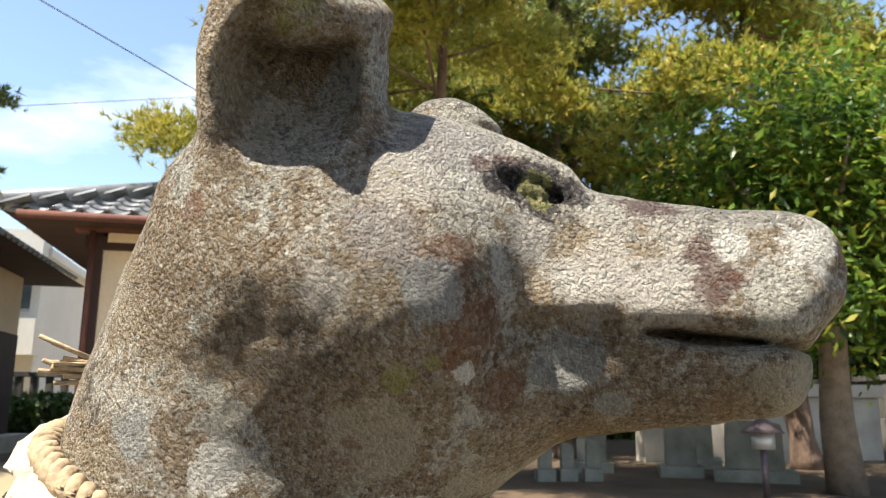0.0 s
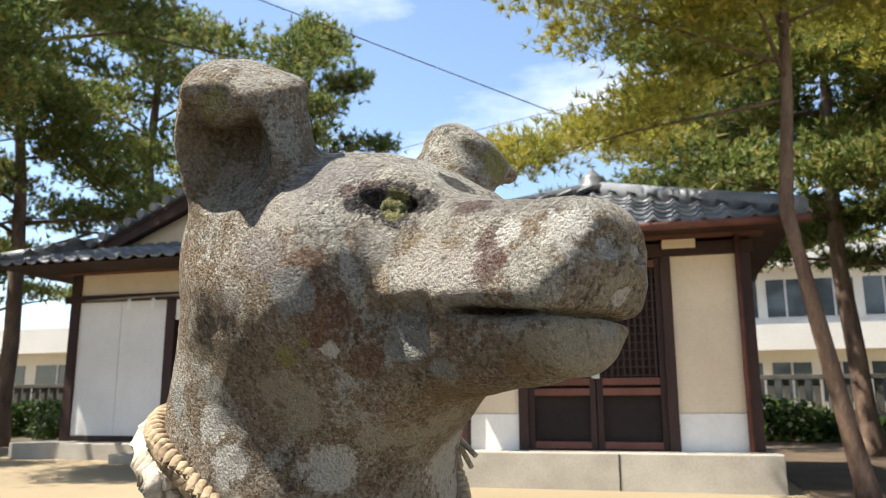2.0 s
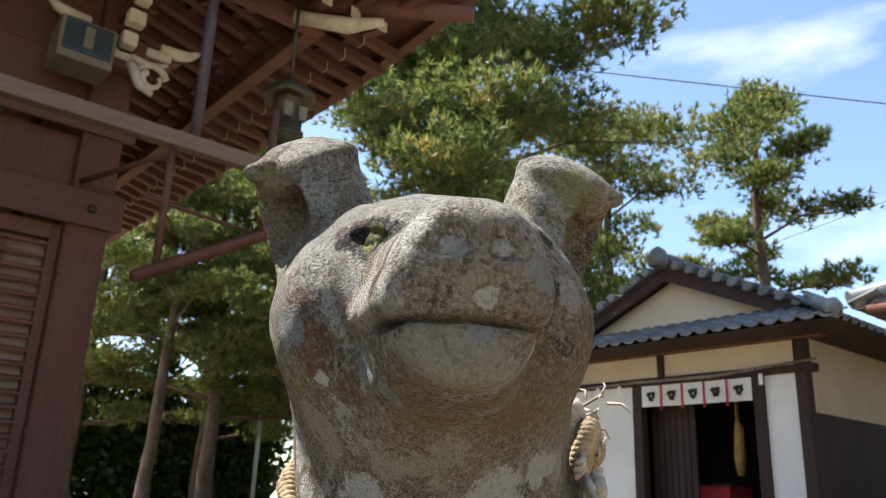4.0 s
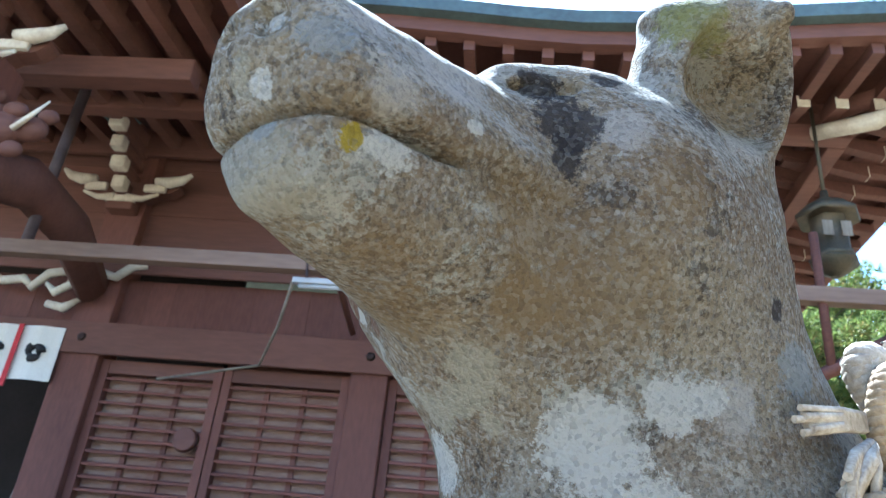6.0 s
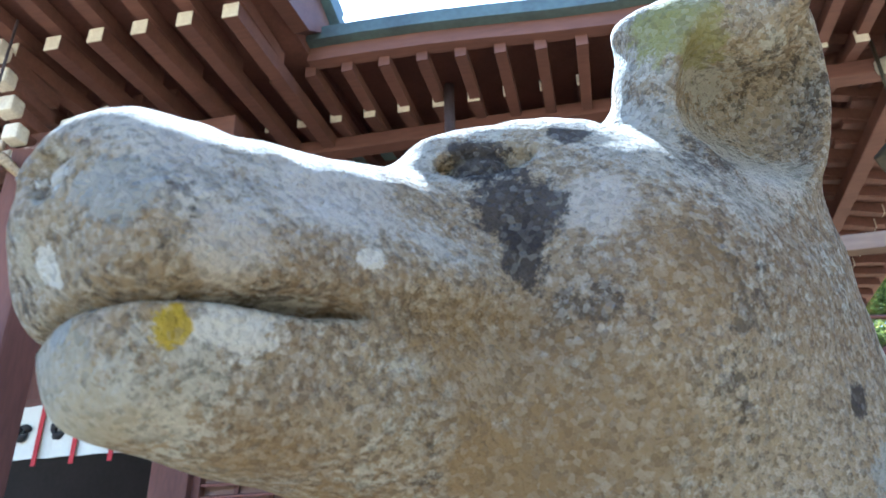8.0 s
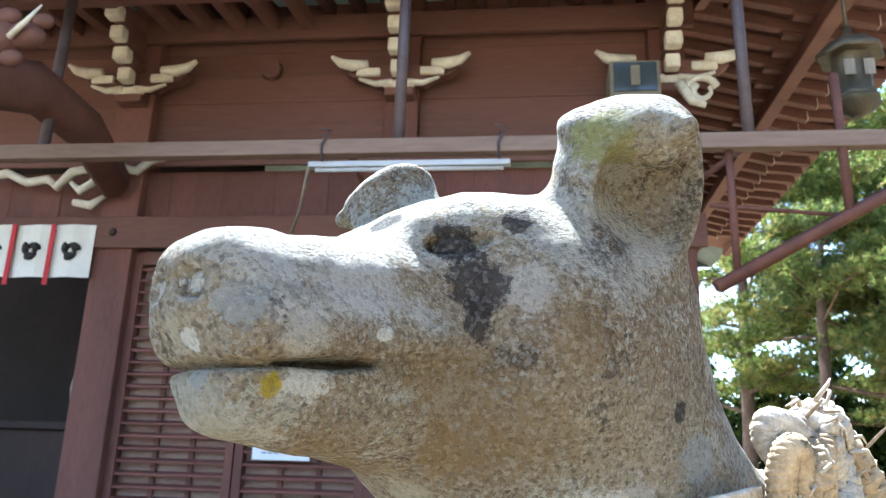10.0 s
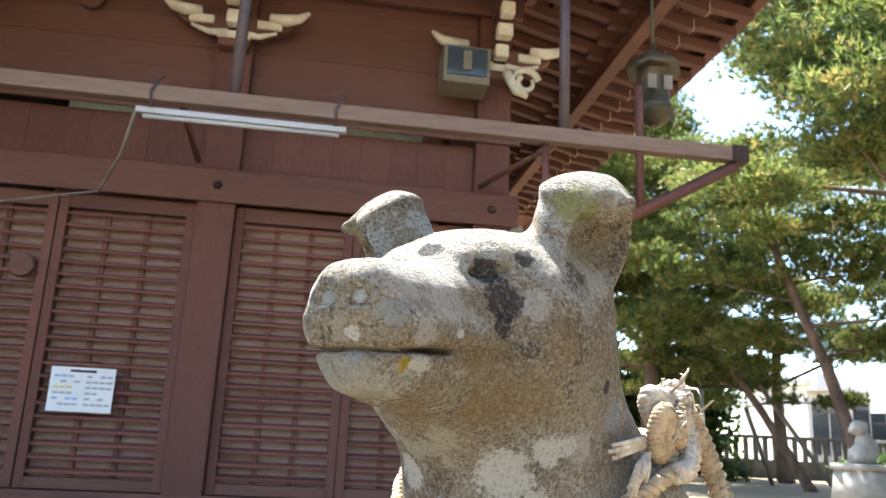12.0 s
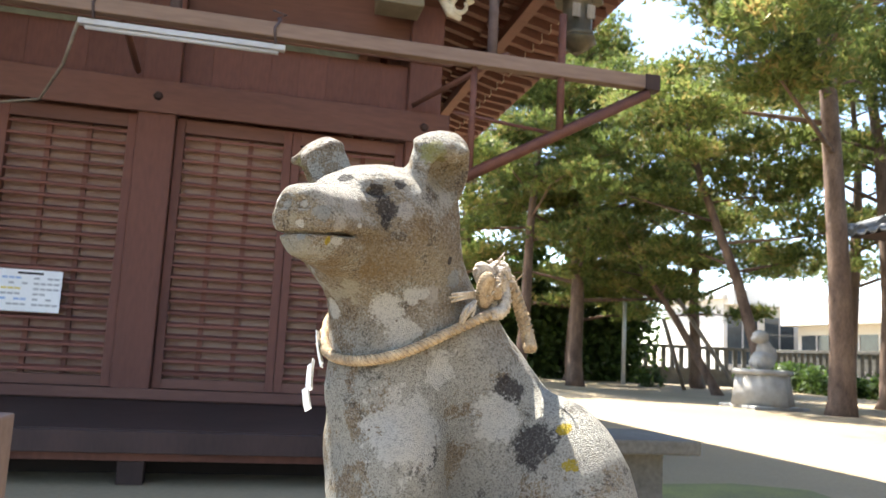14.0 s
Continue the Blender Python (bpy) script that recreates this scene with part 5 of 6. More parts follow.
tile_slope(b1, tm1, Vector((EX0 - 0.05, EY1, EZ1 + 0.01)), u, v, 0.25, 0.27, lambda a, b: b < 1.40 and b * 0.55 < a < EY1 - EY0 - b * 0.55)
for sg in (-1, 1):
    yb = EY0 if sg < 0 else EY1
    v = Vector((0, -sg * 2.45, RID - 3.46)).normalized()
    u = Vector((1, 0, 0)) if sg < 0 else Vector((-1, 0, 0))
    # upper slope from the verge up to the ridge
    p0 = Vector((GX - 0.22 if sg < 0 else GX - 0.22 + 22 * 0.25, MY + sg * 2.45, 3.46))
    if sg < 0:
        tile_slope(b1, tm1, p0, u, v, 0.25, 0.27, lambda a, b: a < 5.4 and b < 2.7)
    else:
        tile_slope(b1, tm1, p0, u, v, 0.25, 0.27, lambda a, b: 3.6 < a < 5.5 and b < 2.7)
    v2 = Vector((0, -sg * 0.85, SKIRT)).normalized()
    p1 = Vector((EX0 if sg < 0 else EX0 + 24 * 0.25, yb, EZ1 + 0.01))
    tile_slope(b1, tm1, p1, u, v2, 0.25, 0.27, lambda a, b: b < 0.85 and (b * 0.9 < a < 5.6 if sg < 0 else 3.5 < a < 6.0 - b * 0.9))
    for k in range(11):
        yy = MY + sg * (0.05 + k * 0.245)
        zz = RID + 0.06 - (k * 0.245 + 0.05) * 0.46
        share("tile", tm1, b1, pose(GX - 0.26, yy, zz, 0, 0, -90) @ Matrix.Diagonal((1.0, 0.5, 1.3, 1)))
        part("verge_cap", tube([(GX - 0.34, yy, zz + 0.02), (GX - 0.02, yy, zz + 0.05)], 0.075, 8), M_TILE, b1)
    ridge(b1, [(EX0 - 0.02, EY0 if sg < 0 else EY1, EZ1 + 0.10), (GX - 0.05, MY + sg * 2.3, EZ1 + SKIRT + 0.1)], 0.09)
    part("corner_ornament", bm_lathe(bmesh.new(), [(0.10, 0.0), (0.12, 0.08), (0.06, 0.18)], (EX0 + 0.02, EY0 if sg < 0 else EY1, EZ1 + 0.06), 10), M_TILE, b1)
ridge(b1, [(GX - 0.35, MY, RID + 0.10), (EX1 - 0.5, MY, RID + 0.10)], 0.12)
part("ridge_end", bm_lathe(bmesh.new(), [(0.14, -0.15), (0.17, 0.0), (0.13, 0.12), (0.03, 0.2)], (GX - 0.36, MY, RID + 0.12), 10), M_TILE, b1)
tbl = thing("offering_table", "low table with a red cloth inside the side hall", "table")
part("cloth", box((11.2, 6.45, 0.70), (11.9, 7.35, 1.05), 0.01), M_RED, tbl)
part("table_top", box((11.15, 6.4, 1.052), (11.95, 7.4, 1.09), 0.01), M_DARKWOOD, tbl)
part("table_base", box((11.3, 6.5, 0.602), (11.8, 7.3, 0.698)), M_DARKWOOD, tbl)
bell = thing("bell_rope", "ochre braided bell rope hanging in the doorway", "bell rope")
part("braid", tube([(11.0, 6.12, 2.95), (11.0, 6.12, 2.0), (11.0, 6.10, 1.9), (11.0, 6.12, 1.45), (11.0, 6.12, 1.2)], [0.02, 0.025, 0.07, 0.085, 0.05], 10), M_GOLD, bell)
sr = thing("straw_festoon", "thin straw rope strung along the lintel", "straw rope")
part("rope_length", tube([(FX - 0.06, A0 - 0.25, 2.74), (FX - 0.06, 6.2, 2.63), (FX - 0.06, 7.6, 2.64), (FX - 0.06, 9.2, 2.60)], [0.018, 0.028, 0.022, 0.018], 8), M_GREYWOOD, sr)
for y in (5.42, 7.9, 8.35):
    part("paper_tassel", box((FX - 0.075, y - 0.03, 2.44), (FX - 0.068, y + 0.03, 2.60)), M_PAPER, sr, "small white paper tassel")


# ---- trees ----
def needle_crown(pads, per, seed, length=0.16, width=0.018, blades=9):
    """Tufts of needles on flat pads: each tuft a spray of thin blades."""
    r = np.random.RandomState(seed)
    cs, ups = [], []
    for c, rx, rz in pads:
        n = max(12, int(per * rx * rx))
        d = r.normal(size=(n, 3))
        d /= np.linalg.norm(d, axis=1)[:, None]
        rad = r.uniform(0.25, 1.0, n) ** 0.6
        p = np.array(c) + d * rad[:, None] * np.array((rx, rx, rz)) * (1 + 0.25 * r.normal(size=(n, 1)))
        cs.append(p)
        u = d * np.array((0.8, 0.8, 0.4)) + np.array((0, 0, 0.75))
        ups.append(u / np.linalg.norm(u, axis=1)[:, None])
    c, up = np.concatenate(cs), np.concatenate(ups)
    n = len(c)
    c = np.repeat(c, blades, 0)
    d = np.repeat(up, blades, 0) + r.normal(size=(n * blades, 3)) * 0.62
    d /= np.linalg.norm(d, axis=1)[:, None]
    s = np.cross(d, r.normal(size=d.shape))
    s /= np.linalg.norm(s, axis=1)[:, None] + 1e-9
    ln = length * r.uniform(0.7, 1.25, (len(c), 1))
    v = np.stack((c - s * width, c + s * width, c + d * ln), 1).reshape(-1, 3)
    return v, np.arange(len(v)).reshape(-1, 3)


def pine(base, bends, height, spread, low=0.45, seed=1, radius=0.16, material=None, limbs=13, per=520, flat=0.30, label="tall pine with a rough red-brown trunk", aim=None, big=1.0, near=False):
    """A pine: a bending tapered trunk, limbs and pads of needles. bends: (dx, dy) at heights 0, 1/3, 2/3, 1."""
    r = random.Random(seed)
    t = thing("pine_tree", label, "tree", "courtyard pines")
    b = Vector(base)
    def spot(h):
        k = h * (len(bends) - 1)
        i = min(int(k), len(bends) - 2)
        f = k - i
        return b + Vector((bends[i][0] * (1 - f) + bends[i + 1][0] * f, bends[i][1] * (1 - f) + bends[i + 1][1] * f, h * height))
    hs = [0, 0.02, 0.08, 0.2, 0.35, 0.5, 0.65, 0.8, 0.92, 1.0]
    pts = [spot(h) + Vector((r.uniform(-1, 1), r.uniform(-1, 1), 0)) * radius * 0.25 for h in hs]
    pts[0].z -= 0.05
    part("trunk", tube(pts, [radius * q for q in (1.45, 1.2, 1.0, 0.92, 0.82, 0.7, 0.55, 0.4, 0.25, 0.1)], 10), M_BARK, t)
    pads = [((spot(1.0)), spread * 0.28, spread * 0.16)]
    for i in range(limbs):
        h = low + (1 - low) * (i + r.random() * 0.7) / limbs
        a = i * 2.4 + r.uniform(-0.5, 0.5) if aim is None or i % 2 else radians(aim + r.uniform(-45, 45))
        reach = spread * (1.12 - 0.75 * (h - low) / (1 - low)) * r.uniform(0.65, 1.1)
        s = spot(h)
        e = s + Vector((math.cos(a) * reach, math.sin(a) * reach, reach * r.uniform(-0.10, 0.35)))
        mid = (s + e) / 2 + Vector((0, 0, reach * r.uniform(-0.02, 0.18)))
        part("limb", tube([s, mid, e], [radius * 0.30 * (1.3 - h), radius * 0.2 * (1.3 - h), radius * 0.06], 6), M_BARK, t)
        for f in (0.45, 0.66, 0.85, 1.02):
            q = s.lerp(mid, f * 2) if f < 0.5 else mid.lerp(e, f * 2 - 1)
            pr_ = spread * r.uniform(0.16, 0.26) * big
            q = q + Vector((r.uniform(-1, 1), r.uniform(-1, 1), r.uniform(0.0, 0.5))) * pr_ * 0.9
            pads.append((q, pr_, pr_ * flat * r.uniform(0.8, 1.5)))
    v, f = needle_crown(pads, per, seed, *((0.11, 0.007, 11) if near else ()))
    ob = new("crown", np_mesh("crown", v, f, material or M_NEEDLE))
    ob.parent = t
    return t


G = GROUND
# pine beside the small shrine house, leaning, with yellowing needles
pine((6.95, -1.55, G), ((0, 0), (-0.15, 0.45), (0.15, 0.25), (-0.3, -0.2)), 7.0, 2.75, 0.50, 11, 0.078, M_NEEDLE2, 22, 900, label="leaning pine with yellowing needles and a slim curved trunk", aim=120, near=True)
# pines behind and beside the side hall
pine((16.0, 7.8, G), ((0, 0), (0.1, 0.1), (-0.1, 0.2), (-0.2, -0.1)), 9.6, 2.3, 0.45, 12, 0.2, None, 14, 300)
pine((16.5, 12.5, G), ((0, 0), (0.3, 0.2), (0, 0.2), (0, 0)), 11.0, 3.6, 0.30, 13, 0.24, None, 16, 220)
# the group beyond the courtyard
pine((9.5, 10.4, G), ((0, 0), (-0.1, 0), (-0.25, 0.1), (0.2, 0.0)), 12.5, 4.3, 0.34, 14, 0.19, None, 18, 330, aim=200)
pine((10.4, 13.6, G), ((0, 0), (-0.35, 0.5), (-1.0, 1.1), (-1.3, 1.5)), 7.5, 2.8, 0.34, 15, 0.14, None, 15, 300)
pine((11.3, 16.8, G), ((0, 0), (-0.6, 0.8), (-1.4, 1.7), (-2.0, 2.4)), 5.2, 2.2, 0.38, 16, 0.11, None, 13, 330, label="young pine leaning on wooden props")
pine((12.8, 13.0, G), ((0, 0), (0.2, 0.1), (0.0, 0.3), (0.1, 0.2)), 10.5, 3.2, 0.35, 17, 0.18, None, 15, 260)
pine((14.8, 16.5, G), ((0, 0), (0.2, -0.1), (0.5, 0), (0.4, 0.2)), 9.5, 3.2, 0.30, 18, 0.18, None, 14, 240)
pine((8.4, 19.0, G), ((0, 0), (0.1, 0.2), (-0.3, 0.2), (-0.2, 0)), 10.0, 3.8, 0.22, 19, 0.2, None, 18, 260)
pine((6.0, 22.5, G), ((0, 0), (0.1, 0.2), (0.3, 0.2), (0.2, 0)), 11.0, 4.2, 0.18, 20, 0.22, None, 18, 220)
pine((10.2, 23.5, G), ((0, 0), (0.1, 0.2), (0.3, 0.2), (0.2, 0)), 11.0, 4.2, 0.15, 21, 0.22, None, 18, 220)
pine((13.6, 21.5, G), ((0, 0), (-0.1, 0.2), (0.2, 0.2), (0.2, 0)), 9.0, 3.6, 0.30, 22, 0.18, None, 15, 220)
pine((6.4, 17.8, G), ((0, 0), (0.1, 0.0), (0.3, 0.2), (0.5, 0)), 8.2, 3.0, 0.42, 33, 0.15, None, 14, 280)
# towards the graves and behind the small shrine house
pine((14.6, -1.2, G), ((0, 0), (0.1, 0.1), (-0.1, 0.2), (0.1, 0)), 9.0, 3.0, 0.40, 41, 0.15, None, 16, 280)
pine((13.0, -3.0, G), ((0, 0), (0.1, 0.2), (-0.1, 0.2), (0.2, 0)), 8.5, 3.0, 0.38, 23, 0.15, None, 15, 260)
pine((11.4, -4.2, G), ((0, 0), (0.15, 0.0), (-0.1, 0.1), (0, 0)), 8.0, 3.0, 0.36, 24, 0.14, None, 15, 280)
pine((15.5, -5.6, G), ((0, 0), (0.1, 0.2), (0.3, 0.2), (0.2, 0)), 9.0, 3.4, 0.30, 25, 0.2, None, 15, 240)
pine((9.0, -6.6, G), ((0, 0), (0.2, 0.2), (0.3, 0.2), (0.2, 0.3)), 8.0, 3.4, 0.36, 26, 0.17, M_NEEDLE2, 15, 280, label="pine with yellowish needles over the stone monuments")
pine((13.5, -10.0, G), ((0, 0), (0.1, 0.2), (0.3, 0.2), (0.2, 0)), 9.5, 4.0, 0.22, 27, 0.2, None, 16, 220)
pine((20.5, -1.5, G), ((0, 0), (0.1, 0.2), (0.3, 0.2), (0.2, 0)), 9.0, 3.0, 0.45, 28, 0.2, None, 13, 200)


def leaf_cloud(c, rx, rz, n, seed, size=0.05):
    """Small pointed leaves scattered through clumps, facing out and up."""
    r = np.random.RandomState(seed)
    k = 60
    cd = r.normal(size=(k, 3))
    cd /= np.linalg.norm(cd, axis=1)[:, None]
    cc = np.array(c) + cd * (r.uniform(0.45, 1, (k, 1))) * np.array((rx, rx, rz))
    idx = r.randint(0, k, n)
    p = cc[idx] + r.normal(size=(n, 3)) * rx * 0.16
    nrm = cd[idx] * 0.6 + r.normal(size=(n, 3)) * 0.6 + np.array((0, 0, 0.7))
    nrm /= np.linalg.norm(nrm, axis=1)[:, None]
    a = np.cross(nrm, r.normal(size=(n, 3)))
    a /= np.linalg.norm(a, axis=1)[:, None]
    b = np.cross(nrm, a)
    s = size * r.uniform(0.6, 1.25, (n, 1))
    v = np.stack((p - a * s, p + b * s * 0.38, p + a * s + nrm * s * 0.1, p - b * s * 0.38), 1).reshape(-1, 3)
    return v, np.arange(len(v)).reshape(-1, 4)


broad = thing("broadleaf_tree", "glossy evergreen tree with yellow-green and reddish young leaves", "tree")
part("trunk", tube([(6.3, -5.0, G - 0.03), (6.3, -4.95, 0.8), (6.2, -4.9, 1.6), (6.3, -5.0, 2.6)], [0.19, 0.15, 0.13, 0.08], 10), M_BARK2, broad)
for k in range(7):
    a = k * 0.9
    part("limb", tube([(6.22, -4.9, 1.5 + k * 0.12), (6.22 + 0.7 * math.cos(a), -4.9 + 0.7 * math.sin(a), 2.3 + k * 0.12), (6.22 + 1.2 * math.cos(a), -4.9 + 1.2 * math.sin(a), 2.7 + k * 0.15)], [0.05, 0.035, 0.012], 6), M_BARK2, broad)
v, f = leaf_cloud((6.25, -4.75, 2.75), 1.75, 1.35, 26000, 3, 0.062)
ob = new("crown", np_mesh("crown", v, f, M_LEAF))
ob.parent = broad


def shrub(c, r, n, seed):
    t = thing("shrub", "low rounded green shrub on the sand", "shrub")
    part("stem", tube([(c[0], c[1], G - 0.02), (c[0], c[1], G + r * 0.7)], [0.03, 0.015], 6), M_BARK2, t)
    v_, f_ = leaf_cloud((c[0], c[1], G + r * 0.62), r, r * 0.7, n, seed, 0.045)
    o = new("leaves", np_mesh("leaves", v_, f_, M_HEDGE))
    o.parent = t


shrub((11.6, 20.8), 0.42, 1500, 1)
shrub((14.5, 13.2), 0.45, 1500, 2)
shrub((16.5, 12.2), 0.6, 1800, 3)
# dark hedge and woods that close the far side
for i, (x0, y0, x1, y1, h, nn) in enumerate(((1.0, 27.0, 13.5, 25.0, 4.6, 30000), (17.6, 24, 18.2, -14, 0.9, 22000), (20.5, -14, 3, -15, 6.0, 34000), (20.6, -8.3, 20.2, -14.5, 5.5, 16000))):
    r = np.random.RandomState(50 + i)
    t = r.uniform(0, 1, nn)
    p = np.stack((x0 + (x1 - x0) * t + r.normal(size=nn) * 0.35, y0 + (y1 - y0) * t + r.normal(size=nn) * 0.35, G + h * r.uniform(0, 1, nn) ** 0.8 * (0.8 + 0.3 * np.sin(t * 40))), 1)
    d = r.normal(size=(nn, 3)) + np.array((0, 0, 0.6))
    d /= np.linalg.norm(d, axis=1)[:, None]
    a = np.cross(d, r.normal(size=(nn, 3)))
    a /= np.linalg.norm(a, axis=1)[:, None]
    b = np.cross(d, a)
    s = 0.10 if h < 2 else 0.16
    v = np.stack((p - a * s, p + b * s * 0.5, p + a * s, p - b * s * 0.5), 1).reshape(-1, 3)
    tagged(new("hedge", np_mesh("hedge", v, np.arange(len(v)).reshape(-1, 4), M_HEDGE)), "dense green hedge along the precinct edge", "hedge", kind="stuff")

# props under the leaning pine
prop = thing("tree_props", "pale wooden poles propping up the leaning pine", "tree prop")
part("pole", tube([(11.9, 19.4, G), (10.6, 18.3, 2.0)], 0.06, 8), M_GREYWOOD, prop)
part("pole", tube([(12.6, 17.8, G), (11.2, 18.6, 2.6)], 0.06, 8), M_GREYWOOD, prop)

# ---- stone fence round the precinct ----
fence = thing("stone_fence", "long fence of dark square stone posts", "fence")
pm = mesh_of(box((-0.075, -0.075, 0), (0.075, 0.075, 0.72), 0.012), "fence_post", M_FENCE)
def fence_run(x0, y0, x1, y1, n):
    dx, dy = (x1 - x0) / n, (y1 - y0) / n
    L_ = math.hypot(x1 - x0, y1 - y0)
    an = math.degrees(math.atan2(y1 - y0, x1 - x0))
    for i in range(n):
        share("fence_post", pm, fence, pose(x0 + dx * (i + 0.5), y0 + dy * (i + 0.5), G + 0.62, 0, 0, an))
    for nm, lo_, hi_, z0, z1, mt in (("coping", -0.11, 0.11, 1.34, 1.45, M_FENCE), ("base_wall", -0.22, 0.22, -0.05, 0.62, M_FENCE)):
        o = part(nm, box((0, lo_, z0), (L_, hi_, z1), 0.01), mt, fence)
        o.matrix_basis = pose(x0, y0, G, 0, 0, an)
fence_run(19.0, -13.0, 19.0, 25.0, 120)
fence_run(19.0, 25.0, 10.0, 27.5, 28)
fence_run(7.0, -10.0, 19.0, -12.8, 34)


# ---- far buildings ----
def block(name, label, x0, x1, y0, y1, z1, storeys, face, windows, roofc=None):
    b = thing(name, label, "building")
    part("wall", box((x0, y0, G - 0.1), (x1, y1, z1), 0), M_BLDG, b)
    part("roof", box((x0 - 0.3, y0 - 0.3, z1 + 0.002), (x1 + 0.3, y1 + 0.3, z1 + 0.25), 0), M_BLDG, b)
    h = z1 / storeys
    for s in range(storeys):
        for i in range(windows):
            w = new("window")
            w.parent = b
            if face == "x":
                u = y0 + (y1 - y0) * (i + 0.5) / windows
                q = (y1 - y0) / windows * 0.40
                part("pane", box((x0 - 0.02, u - q, s * h + 1.0), (x0 - 0.004, u + q, s * h + h - 0.8)), M_GLASSD, w)
                part("frame", boxes([((x0 - 0.05, u - 0.04, s * h + 1.0), (x0 - 0.022, u + 0.04, s * h + h - 0.8)), ((x0 - 0.05, u - q, s * h + 0.92), (x0 - 0.022, u + q, s * h + 1.0))]), M_TUBE, w)
            else:
                u = x0 + (x1 - x0) * (i + 0.5) / windows
                q = (x1 - x0) / windows * 0.40
                part("pane", box((u - q, y0 - 0.02, s * h + 1.0), (u + q, y0 - 0.004, s * h + h - 0.8)), M_GLASSD, w)
                part("frame", boxes([((u - 0.04, y0 - 0.05, s * h + 1.0), (u + 0.04, y0 - 0.022, s * h + h - 0.8)), ((u - q, y0 - 0.05, s * h + 0.92), (u + q, y0 - 0.022, s * h + 1.0))]), M_TUBE, w)
        part("parapet", box((x0 - 0.9, y0 - 0.2, s * h + h - 0.35), (x0 - 0.02, y1 + 0.2, s * h + h + 0.65)) if face == "x" else box((x0, y0 - 0.9, s * h + h - 0.3), (x1, y0 - 0.02, s * h + h + 0.5)), M_BLDG, b, "white balcony parapet")
    return b


block("school_building", "long white two-storey building with dark windows", 33, 42, -13, 3, 6.6, 2, "x", 9)
block("white_house", "low white building behind the fence", 27, 40, 20, 34, 3.4, 1, "x", 5)
block("white_house", "low white building beyond the trees", 24, 33, 36, 42, 4.4, 1, "y", 4)
block("white_house", "white house seen past the halls", 24, 30, 7, 14, 5.0, 2, "x", 3)

# ---- stone guardian lantern, monuments ----
sl_ = thing("stone_monument", "small stone figure on a square granite base", "monument")
SX, SY = 8.95, 11.75
part("foundation", box((SX - 0.55, SY - 0.55, G - 0.02), (SX + 0.55, SY + 0.55, G + 0.06), 0.02), M_GRANITE, sl_)
bm = bmesh.new()
bm_lathe(bm, [(0.66, 0.062), (0.61, 0.36), (0.57, 0.60)], (SX, SY, G), 4)
o = part("base_block", bm, M_GRANITE, sl_)
part("cap_slab", bm_lathe(bmesh.new(), [(0.64, 0.602), (0.64, 0.68), (0.60, 0.70)], (SX, SY, G), 4), M_GRANITE, sl_)
bm = bmesh.new()
for c, r_, sc in (((0, 0, 0.86), 0.22, (1, 0.9, 0.9)), ((0.03, 0, 1.02), 0.17, (0.9, 0.8, 1.3)), ((-0.05, 0, 1.28), 0.14, (1.1, 0.9, 0.95)), ((-0.16, 0, 1.24), 0.08, (1, 0.9, 0.8)), ((-0.12, 0.09, 0.82), 0.08, (1.3, 0.8, 1)), ((-0.12, -0.09, 0.82), 0.08, (1.3, 0.8, 1)), ((0.2, 0, 0.95), 0.09, (0.8, 0.9, 1.8))):
    bmesh.ops.create_icosphere(bm, subdivisions=3, radius=r_, matrix=Matrix.Translation((SX + c[0], SY + c[1], G + c[2])) @ Matrix.Diagonal((*sc, 1)))
part("stone_figure", bm, M_GRANITE, sl_)


def slab(x, y, w, d, h, turn, label="pale upright stone monument slab"):
    s = thing("stone_slab", label, "monument", "stone monuments")
    part("footing", box((-w * 0.7, -d * 0.9, -0.02), (w * 0.7, d * 0.9, 0.14), 0.015), M_SLABST, s)
    bm = bmesh.new()
    bm_prism(bm, [(-w / 2, 0.14), (w / 2, 0.14), (w * 0.47, h * 0.95), (w * 0.25, h), (-w * 0.3, h * 0.98), (-w * 0.48, h * 0.93)], -d / 2, d / 2, axis=1)
    bmesh.ops.bevel(bm, geom=list(bm.edges), offset=0.012, segments=2, affect="EDGES")
    part("stone", bm, M_SLABST, s)
    s.matrix_basis = pose(x, y, G, 0, 0, turn)


slab(8.9, -3.55, 0.36, 0.2, 0.72, 70)
slab(7.6, -4.9, 0.60, 0.3, 0.66, 60, "broad pale stone monument")
slab(8.2, -4.35, 0.35, 0.25, 0.70, 65)
slab(7.9, -2.6, 0.14, 0.14, 0.42, 80, "short grey stone post")
slab(7.9, -2.85, 0.14, 0.14, 0.40, 80, "short grey stone post")
slab(7.85, -3.12, 0.14, 0.14, 0.44, 75, "short grey stone post")
slab(9.4, -5.2, 0.5, 0.25, 0.8, 60)
gw = thing("low_wall", "low grey stone wall behind the monuments", "wall")
part("wall_stone", box((10.4, -9.0, G - 0.02), (10.7, -5.0, 1.05), 0.02), M_CONC, gw)
part("coping", box((10.32, -9.05, 1.052), (10.78, -4.95, 1.25), 0.02), M_CONC, gw)
post_l = thing("garden_lantern", "small dark metal lantern on a post among the monuments", "lantern")
part("lantern_post", tube([(6.15, -4.05, G - 0.02), (6.15, -4.05, 0.55)], 0.03, 8), M_METAL, post_l)
part("lantern_roof", bm_lathe(bmesh.new(), [(0.19, 0.0), (0.17, 0.03), (0.04, 0.13), (0.01, 0.15)], (6.15, -4.05, 0.66), 6), M_METAL, post_l)
